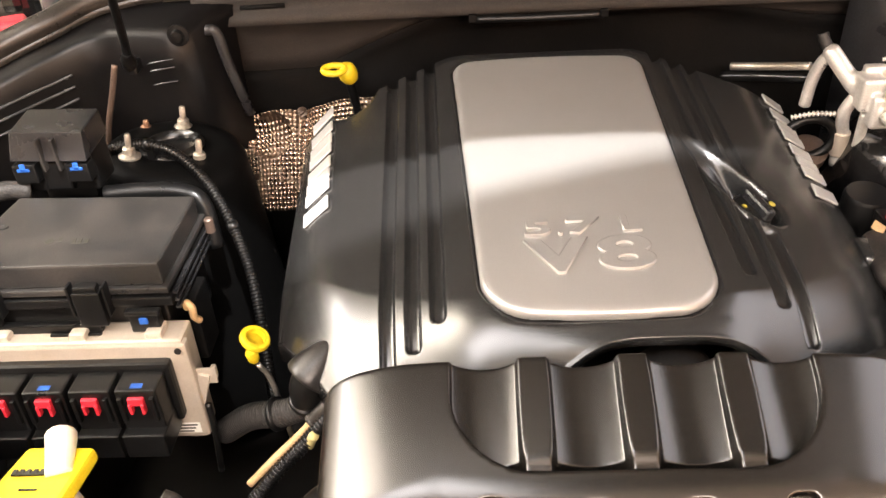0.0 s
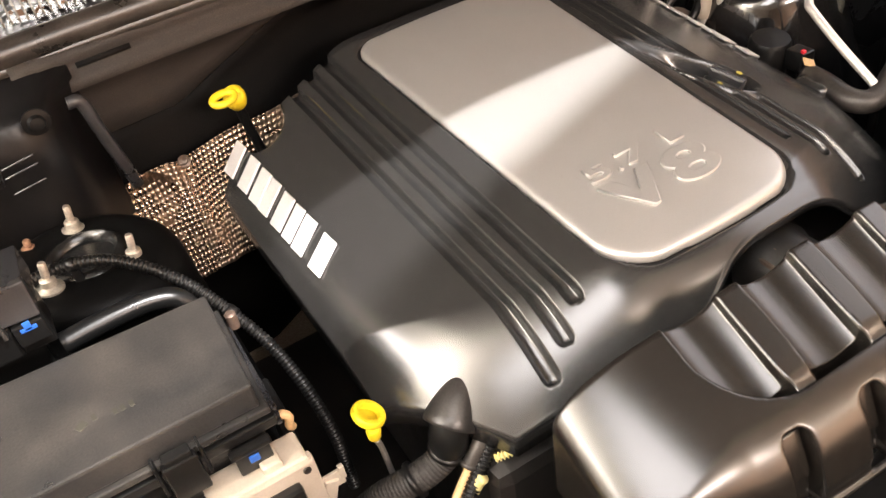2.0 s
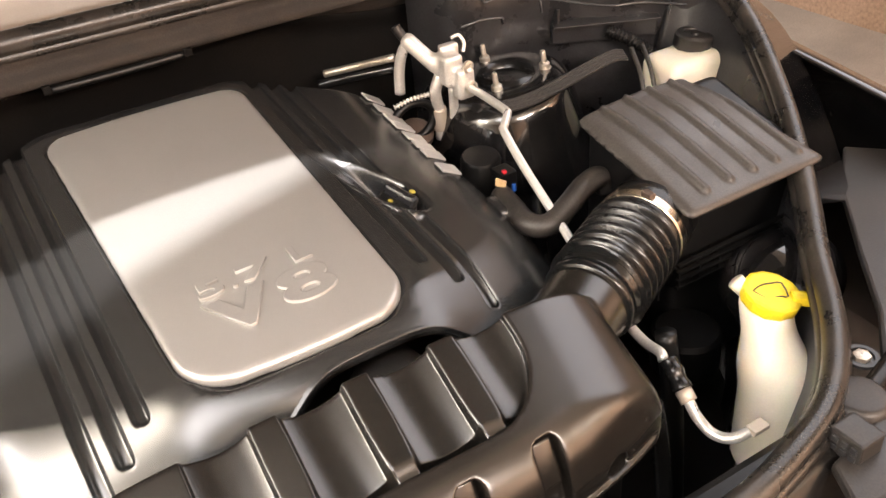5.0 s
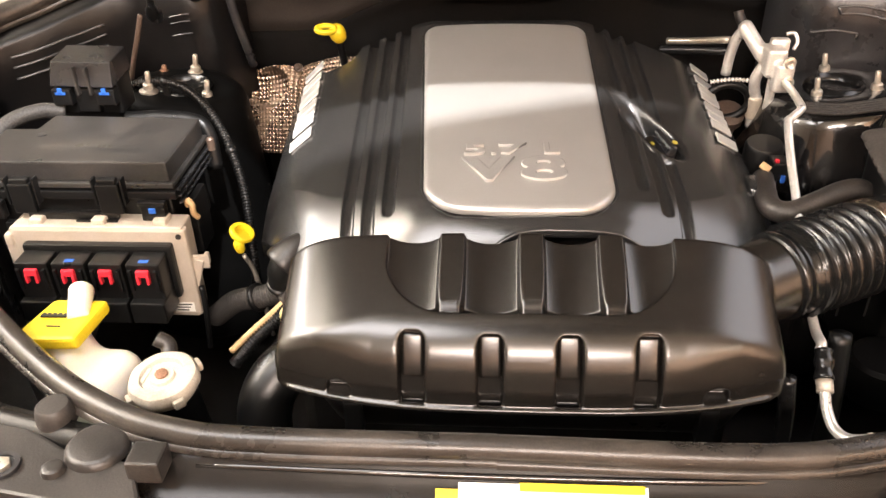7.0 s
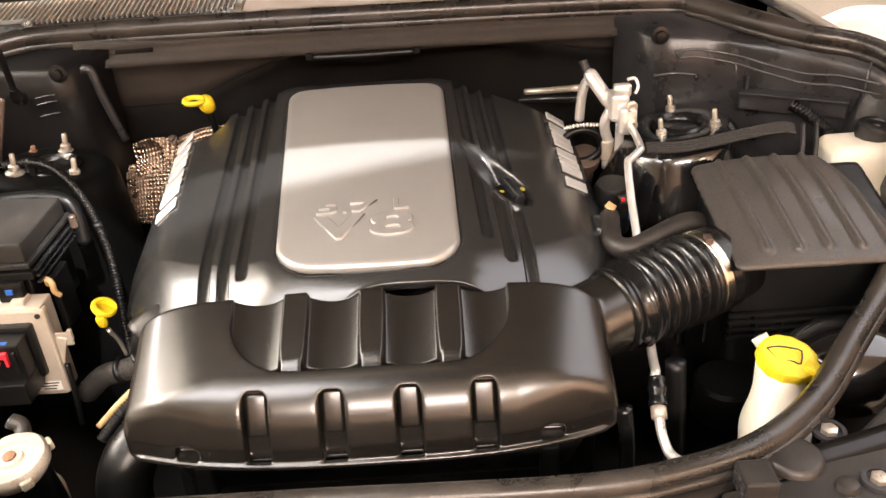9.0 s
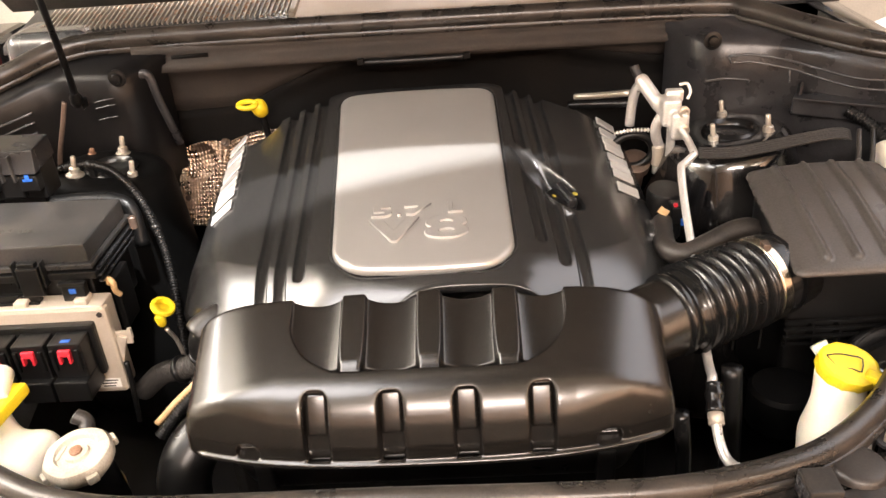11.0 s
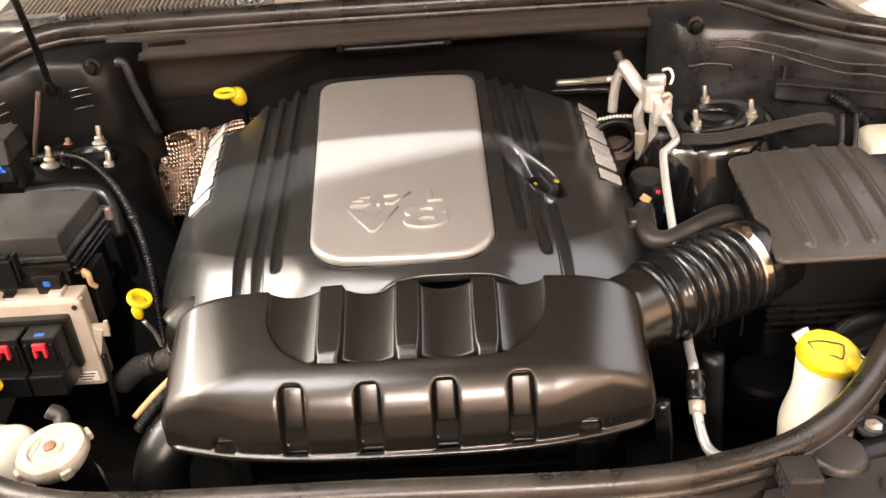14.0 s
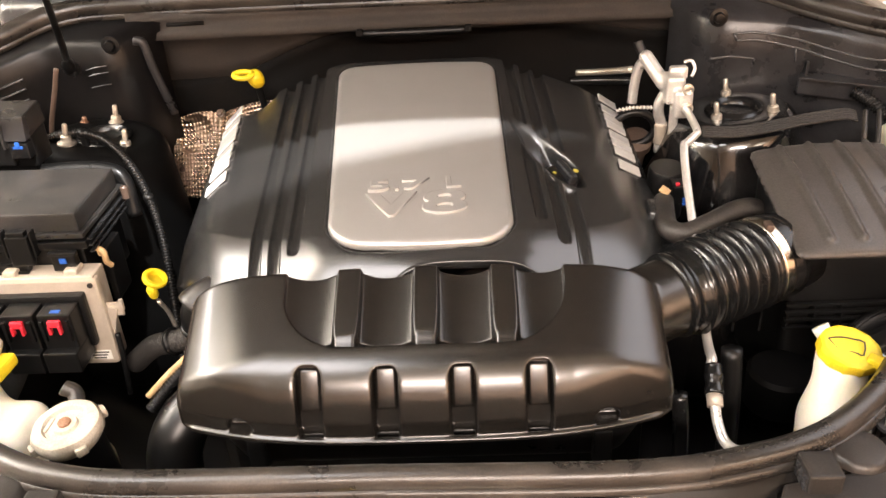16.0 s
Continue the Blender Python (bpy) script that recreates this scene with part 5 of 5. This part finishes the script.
# beyond the wing
jump = thing("red_terminal_cover", "glossy red moulded terminal cover beyond the seal", "terminal cover", (-0.84, 1.29, 1.12))
part("cover", frustum((0.075, 0.06), (0.06, 0.048), 0.05, 0.008, 3), "red", jump, "", pose(-0.845, 1.295, 1.150, 0, 0, 25))
part("tail", boxes(((-0.790, 1.282, 1.170), (0.05, 0.03, 0.026), pose(0, 0, 0, 0, 0, 20)), bevel=0.006), "red", jump)
part("base", boxes(((-0.84, 1.30, 1.115), (0.16, 0.12, 0.07)), bevel=0.004), "black", jump)
hinge = thing("hinge_cover", "glossy dark grey moulded hinge cover", "hinge cover", (-0.75, 1.36, 1.18))


def hinge_form(x, y, z):
    d = rbox(x, y, z, (-0.715, 1.385, 1.212), (0.085, 0.075, 0.045), 0.03)
    return smin(d, rbox(x, y, z, (-0.665, 1.350, 1.205), (0.055, 0.05, 0.03), 0.015), 0.01)


hang("cover", nets("cover", hinge_form, (-0.87, 1.28, 1.14), (-0.59, 1.48, 1.28), 0.005, "hinge"), hinge)


# pressed ribs along the inner wall beside the relay box, greyed for their highlights
for drop in (0.062, 0.082, 0.104):
    line = [Vector((q.x * (0.985 - 0.30 * (drop - 0.05)) + 0.003, q.y, q.z - drop)) for q in ring if q.x < 0 and 0.80 < q.y < 1.06]
    hang("rib", tube("rib", line[::3], 0.0040, "hinge", 6, n=3), body)

# ---- driver side of the bay ----
air = thing("air_filter_box", "dusty black air filter box with a ribbed lid", "air filter box", (0.60, 0.74, 0.85))


def airlid(x, y, z):
    t = (y - 0.640) / 0.190
    lo, hi = 0.500 - 0.018 * t, 0.735 - 0.035 * t
    crown = 1.054 + 0.053 * np.clip(t, -0.2, 1.3) - 0.010 * np.clip(t, 0, 1) ** 3 + 0.012 * (1 - ((x - 0.605) / 0.125) ** 2) * np.clip(t + 0.3, 0, 1)
    ribs = 0
    for k in range(5):
        xc = 0.545 + 0.040 * k - 0.012 * t
        d = np.abs(x - xc)
        along_y = np.maximum(np.maximum(0.654 - y, y - 0.835), 0)
        ribs = ribs + 0.0055 * np.clip((0.0065 - np.sqrt(d ** 2 + along_y ** 2)) / 0.003, 0, 1)
    d = smax((z - crown - ribs) * 0.9, smax((lo - x) - 0.25 * (1.06 - z), (x - hi) - 0.25 * (1.06 - z), 0.02), 0.014)
    d = smax(d, smax(0.631 - y, y - 0.845, 0.02), 0.010)
    return smax(d, 1.044 + 0.24 * (y - 0.63) - z, 0.004)


hang("lid", nets("lid", airlid, (0.43, 0.61, 0.97), (0.80, 0.87, 1.16), 0.004, "airbox"), air, "ribbed dusty lid")


def airbody(x, y, z):
    d = smax(smax((0.508 - x), x - 0.74, 0.01), smax(0.672 - y - 0.10 * (1.04 - z), y - 0.84, 0.01), 0.012)
    return smax(smax(d, z - 1.052 - 0.28 * np.clip(y - 0.68, 0, 1), 0.006), 0.78 - z, 0.005)


hang("case", nets("case", airbody, (0.49, 0.60, 0.77), (0.76, 0.86, 1.12), 0.007, "black"), air, "black lower case")
hang("inlet", tube("inlet", [tuple(A + axis * (L - 0.01)), tuple(A + axis * (L + 0.06))], 0.0555, "black", 30, n=2), air)
for k in range(4):
    part("bead", boxes(((0.60, 0.646, 0.97 - 0.012 * k), (0.20, 0.006, 0.003)), bevel=0), "black", air)
for k in range(6):
    part("tray_rib", boxes(((0.40 + 0.035 * k, 0.655, 0.945), (0.003, 0.02, 0.03)), bevel=0), "black", air)

fluid = thing("brake_fluid_reservoir", "milky yellow brake fluid reservoir with a black cap", "reservoir", (0.80, 0.965, 0.98))


def resv(x, y, z):
    d = rbox(x, y, z, (0.815, 0.965, 1.018), (0.066, 0.044, 0.056), 0.020)
    return smin(d, rbox(x, y, z, (0.832, 0.932, 0.985), (0.036, 0.028, 0.018), 0.008), 0.012)


hang("bottle", nets("bottle", resv, (0.73, 0.87, 0.94), (0.91, 1.03, 1.09), 0.005, "white"), fluid)
hang("cap", lathe("cap", [(0.036, 0), (0.0375, 0.004), (0.0375, 0.024), (0.034, 0.028), (0.024, 0.029), (0.022, 0.026), (0.010, 0.026), (0.008, 0.029), (0.001, 0.029)], "matte", 40, pose(0.832, 0.975, 1.070, 4, 6, 0) @ Matrix.Diagonal((0.82, 0.82, 0.9, 1)), lobes=(10, 0.018)), fluid, "dark grey screw cap")

wash = thing("washer_bottle", "milky washer bottle filler with a yellow flip cap", "washer bottle", (0.52, 0.51, 0.8))


def wbottle(x, y, z):
    d = capsule(x, y, z, (0.526, 0.530, 0.975), (0.518, 0.507, 0.92), 0.030)
    d = smin(d, capsule(x, y, z, (0.512, 0.490, 0.90), (0.510, 0.485, 0.78), 0.040), 0.03)
    return smax(d, z - 0.978, 0.004)


hang("bottle", nets("bottle", wbottle, (0.44, 0.40, 0.74), (0.60, 0.60, 0.99), 0.005, "white"), wash)
flip = part("flip_cap", prism([(0.038 * math.cos(a) * (1.0 if abs(math.sin(a)) < 0.9 else 0.96), 0.035 * math.sin(a)) for a in np.linspace(0, 2 * math.pi, 13)[:-1]], 0.017, 0.005), "yellow", wash, "yellow flip cap with a printed screen symbol", pose(0.529, 0.530, 0.975, 14, 8, 8))
part("cap_tab", boxes(((0.555, 0.506, 0.982), (0.024, 0.018, 0.012), pose(0, 0, 0, 0, 8, -35)), bevel=0.004), "yellow", flip)
arc = [(0.507 + 0.020 * k / 4 * 2, 0.535 + 0.006 * math.sin(math.pi * k / 4) - 0.006 * (k / 4), 0.9965 - 0.0034 * k / 4 + 0.001) for k in range(5)]
low = [(0.516 + 0.024 * k / 4, 0.516 + 0.004 * math.sin(math.pi * k / 4) - 0.004 * k / 4, 0.9895 - 0.002 * k / 4 + 0.001) for k in range(5)]
hang("symbol", tube("symbol", arc + low[::-1] + arc[:1], 0.0010, "ink", 6, n=2), flip, "dark printed windscreen symbol")
hang("thumb_tab", tube("thumb_tab", [(0.514, 0.550, 0.984), (0.510, 0.557, 0.991), (0.507, 0.561, 0.996)], lambda t: 0.0095 + 0.001 * t, "white", 14), wash, "white thumb tab")

# air conditioning lines
ac = thing("refrigerant_manifold", "cast alloy refrigerant manifold with bent pipes", "refrigerant line", (0.43, 1.10, 1.08))


def manifold(x, y, z):
    d = capsule(x, y, z, (0.401, 1.135, 1.151), (0.425, 1.105, 1.117), 0.0122)
    d = smin(d, rbox(x, y, z, (0.440, 1.085, 1.112), (0.016, 0.018, 0.024), 0.006), 0.012)
    d = smin(d, rbox(x, y, z, (0.452, 1.066, 1.092), (0.015, 0.012, 0.024), 0.006), 0.006)
    return smin(d, rbox(x, y, z, (0.449, 1.100, 1.134), (0.015, 0.008, 0.011), 0.004), 0.004)


hang("body", nets("body", manifold, (0.37, 1.03, 1.05), (0.50, 1.17, 1.19), 0.003, "alu"), ac, "cast alloy block")
hang("valve", tube("valve", [(0.398, 1.140, 1.153), (0.391, 1.147, 1.167), (0.389, 1.150, 1.174)], 0.008, "dark", 14), ac)
hang("pipe", tube("pipe", [(0.402, 1.135, 1.150), (0.393, 1.145, 1.132), (0.389, 1.155, 1.100), (0.387, 1.158, 1.062)], 0.0085, "alu", 16), ac, "bright alloy pipe")
hang("pipe", tube("pipe", [(0.430, 1.098, 1.100), (0.422, 1.102, 1.078), (0.424, 1.107, 1.058), (0.430, 1.112, 1.035), (0.431, 1.114, 0.985)], 0.0092, "alu", 16), ac, "bright alloy pipe")
hang("pipe", tube("pipe", [(0.445, 1.088, 1.08), (0.446, 1.092, 1.03), (0.444, 1.095, 0.96)], 0.0075, "alu", 12), ac, "bright alloy pipe")
hang("clip", tube("clip", [(0.458, 1.105, 1.150), (0.470, 1.102, 1.152), (0.475, 1.096, 1.140), (0.470, 1.092, 1.128)], 0.003, "alu", 8), ac)
for z in (1.118, 1.088):
    hang("bolt", lathe("bolt", [(0.010, 0), (0.010, 0.005), (0.006, 0.006), (0.0055, 0.003), (0.001, 0.003)], "steel", 18, pose(0.456, 1.060 if z > 1.1 else 1.052, z, 90, 0, 12)), ac)
hang("sleeve", tube("sleeve", [(0.4295, 1.111, 1.040), (0.4305, 1.113, 1.020), (0.431, 1.114, 1.002)], 0.0118, "module", 14), ac)
tagged(hang("refrigerant_pipe", tube("refrigerant_pipe", [(0.453, 1.055, 1.088), (0.452, 1.01, 1.090), (0.446, 0.945, 1.093), (0.441, 0.932, 1.092), (0.424, 0.915, 1.086), (0.418, 0.905, 1.083), (0.412, 0.85, 1.053), (0.406, 0.76, 1.008), (0.395, 0.66, 0.965), (0.385, 0.585, 0.955), (0.378, 0.545, 0.965), (0.374, 0.535, 0.962)], 0.0060, "alu", 14)), "thin bent alloy refrigerant pipe", "pipe")
low_line = thing("hose_coupling", "alloy pipe with a black crimped coupling", "pipe coupling", (0.373, 0.51, 0.94))
hang("coupling", tube("coupling", [(0.376, 0.530, 0.966), (0.373, 0.512, 0.955), (0.371, 0.500, 0.947)], lambda t: 0.0110 - 0.001 * math.sin(12 * t), "gloss_rubber", 18), low_line)
hang("ferrule", tube("ferrule", [(0.371, 0.500, 0.947), (0.370, 0.488, 0.939)], 0.0095, "module", 16, n=2), low_line, "pale alloy ferrule")
hang("pipe", tube("pipe", [(0.370, 0.490, 0.940), (0.371, 0.475, 0.925), (0.375, 0.455, 0.915), (0.385, 0.437, 0.918), (0.405, 0.430, 0.925)], 0.0062, "alu", 12), low_line, "bent alloy pipe")
part("tab", boxes(((0.410, 0.428, 0.928), (0.022, 0.014, 0.006)), bevel=0.001), "module", low_line)
tagged(hang("heater_pipe", tube("heater_pipe", [(0.385, 1.16, 1.122), (0.34, 1.22, 1.100), (0.30, 1.25, 1.090)], 0.006, "steel", 10)), "thin tarnished heater pipe", "pipe")
tagged(hang("heater_pipe", tube("heater_pipe", [(0.40, 1.18, 1.095), (0.34, 1.235, 1.078), (0.29, 1.26, 1.070)], 0.009, "gloss_rubber", 10)), "black rubber heater pipe", "pipe")
tagged(hang("breather_hose", tube("breather_hose", [(0.386, 0.872, 1.010), (0.380, 0.840, 1.012), (0.376, 0.795, 1.008), (0.395, 0.775, 1.008), (0.430, 0.782, 1.018), (0.470, 0.795, 1.030), (0.498, 0.800, 1.030), (0.51, 0.80, 1.01)], 0.0155, "rubber", 18)), "fat black breather hose to the filter box", "hose")
tagged(hang("hose_tag", from_bm("hose_tag", prism([(-0.010, 0), (0.002, -0.010), (0.010, 0.002), (-0.002, 0.012)], 0.003, 0.001), "tan"), None, "", pose(0.387, 0.873, 1.026, 20, 10, 0)), "small tan paper tag on the hose", "tag")
joint = tagged(hang("hose_joint", from_bm("hose_joint", boxes(((0.375, 0.845, 1.0), (0.04, 0.05, 0.04)), bevel=0.008), "cover", True)), "black hose joint beside the engine cover", "hose joint")
sensor = thing("ignition_coil", "black round coil with a red-locked plug", "ignition coil", (0.41, 0.95, 0.98))
hang("can", lathe("can", [(0.030, -0.08), (0.030, 0), (0.027, 0.006), (0.001, 0.007)], "black", 26, pose(0.410, 0.960, 1.020, 6, 0, 0)), sensor)
part("plug", boxes(((0.420, 0.915, 1.005), (0.026, 0.03, 0.03)), bevel=0.003), "black", sensor)
part("red_lock", boxes(((0.414, 0.905, 1.022), (0.006, 0.006, 0.005)), bevel=0.001), "red", sensor, "red lock")
part("blue_lock", boxes(((0.425, 0.898, 0.995), (0.006, 0.004, 0.012)), bevel=0.001), "blue", sensor, "blue lead")
ob = thing("flat_loom", "flat taped wiring loom across the strut tower", "wiring loom", (0.60, 1.0, 1.08))
for k in range(5):
    o = Vector((0, 0.0030 * (k - 2), 0.0024 * (k - 2) - 0.025))
    hang("strand", tube("strand", [Vector(p) + o for p in ((0.468, 0.992, 1.096), (0.52, 0.994, 1.092), (0.565, 0.996, 1.096), (0.64, 0.998, 1.108), (0.690, 1.0, 1.113), (0.712, 1.0, 1.108))], 0.0031, "braid", 8), ob)
for dx in (0, 0.022):
    tagged(hang("wire_lead", tube("wire_lead", [(0.725 + dx, 1.0, 1.092), (0.712 + dx, 0.96, 1.06), (0.70 + dx, 0.93, 1.01)], 0.004, "rubber", 8)), "thin black wire lead", "wire")
tagged(hang("corrugated_pipe", tube("corrugated_pipe", [(0.735, 1.07, 1.098), (0.758, 1.04, 1.085), (0.79, 1.0, 1.055)], 0.010, "gloss_rubber", 12, rib=(0.006, 0.0016))), "black corrugated pipe behind the reservoir", "pipe")
loom_box = thing("loom_cover", "black moulded loom cover on the side panel", "loom cover", (0.72, 1.1, 1.1))
part("cover", boxes(((0.742, 1.090, 1.094), (0.175, 0.030, 0.030), pose(0, 0, 0, 0, 0, -28)), bevel=0.004), "panel", loom_box)
part("ledge", boxes(((0.740, 1.082, 1.112), (0.175, 0.040, 0.004), pose(0, 0, 0, 0, 0, -28)), bevel=0.001), "panel", loom_box)
part("stay", boxes(((0.670, 1.122, 1.122), (0.005, 0.012, 0.03)), bevel=0.001), "panel", loom_box)

# the black shroud between the engine and the bulkhead
shroud = thing("rear_shroud", "black round shroud with a crimped edge and rusty flange", "shroud", (0.385, 1.12, 1.0))
hang("rim", tube("rim", [Vector((0.385 + 0.036 * math.cos(a), 1.115, 1.030 + 0.030 * math.sin(a))) for a in np.linspace(0, 2 * math.pi, 25)], 0.007, "black", 8, n=1, caps=False), shroud)
hang("foil_edge", tube("foil_edge", [(0.350, 1.105, 1.068), (0.380, 1.104, 1.073), (0.412, 1.105, 1.071)], 0.0030, "alu", 8, rib=(0.006, 0.0014)), shroud, "crimped bright foil edge")
hang("flange", lathe("flange", [(0.020, -0.10), (0.021, -0.02), (0.028, -0.016), (0.028, 0.0), (0.018, 0.006), (0.001, 0.006)], "bronze", 18, pose(0.393, 1.125, 1.005, 28, 0, 0)), shroud, "rusty brown flange")

# dark parts low in the bay
fan = thing("fan_shroud", "black fan shroud and radiator top below the beam", "fan shroud", (0.1, 0.40, 0.7))
part("shroud", boxes(((0.05, 0.392, 0.80), (0.86, 0.05, 0.22)), bevel=0.01), "black", fan)
hang("motor", lathe("motor", [(0.045, -0.03), (0.045, 0.02), (0.040, 0.026), (0.01, 0.028)], "shade_black", 28, pose(0.50, 0.62, 0.86, 0, 0, 0)), fan)
tagged(hang("drop_pipe", tube("drop_pipe", [(0.41, 0.57, 0.96), (0.412, 0.55, 0.86), (0.41, 0.53, 0.70)], 0.013, "black", 12)), "black drop pipe below the intake duct", "pipe")
tagged(hang("lower_hose", tube("lower_hose", [(0.330, 0.50, 0.95), (0.335, 0.49, 0.89), (0.33, 0.47, 0.80)], 0.010, "gloss_rubber", 12)), "narrow black hose beside the resonator", "hose")
arch = thing("horn_dome", "smooth dark dome behind the washer bottle", "dome", (0.63, 0.62, 0.9))


def dome(x, y, z):
    return smax(np.sqrt(((x - 0.645) / 1.25) ** 2 + (y - 0.60) ** 2 + ((z - 0.91) * 1.1) ** 2) - 0.072, 0.80 - z, 0.01)


hang("shell", nets("shell", dome, (0.54, 0.51, 0.79), (0.75, 0.69, 1.0), 0.006, "paint"), arch)
label = thing("beam_label", "white label with a yellow strip on the front beam", "label", (0.04, 0.32, 0.955))
ml = pose(0.042, 0.322, 0.9590, 29, 0, 0)
part("sheet", boxes(((0.012, -0.037, 0.0075), (0.182, 0.072, 0.001)), bevel=0), "label", label, "", ml)
part("yellow_strip", boxes(((0.040, -0.004, 0.0085), (0.12, 0.008, 0.001)), bevel=0), "yellow", label, "yellow strip", ml)
part("yellow_tab", boxes(((-0.090, -0.020, 0.0085), (0.022, 0.024, 0.001)), bevel=0), "yellow", label, "yellow tab", ml)
pail = thing("white_pail", "plain white plastic pail beyond the wing", "pail", (1.14, 1.62, 0.0))
hang("wall", lathe("wall", [(0.13, 0), (0.155, 0.02), (0.16, 1.0), (0.15, 1.06), (0.10, 1.09), (0.001, 1.10)], "label", 36, Matrix.Translation((1.16, 1.62, 0))), pail)
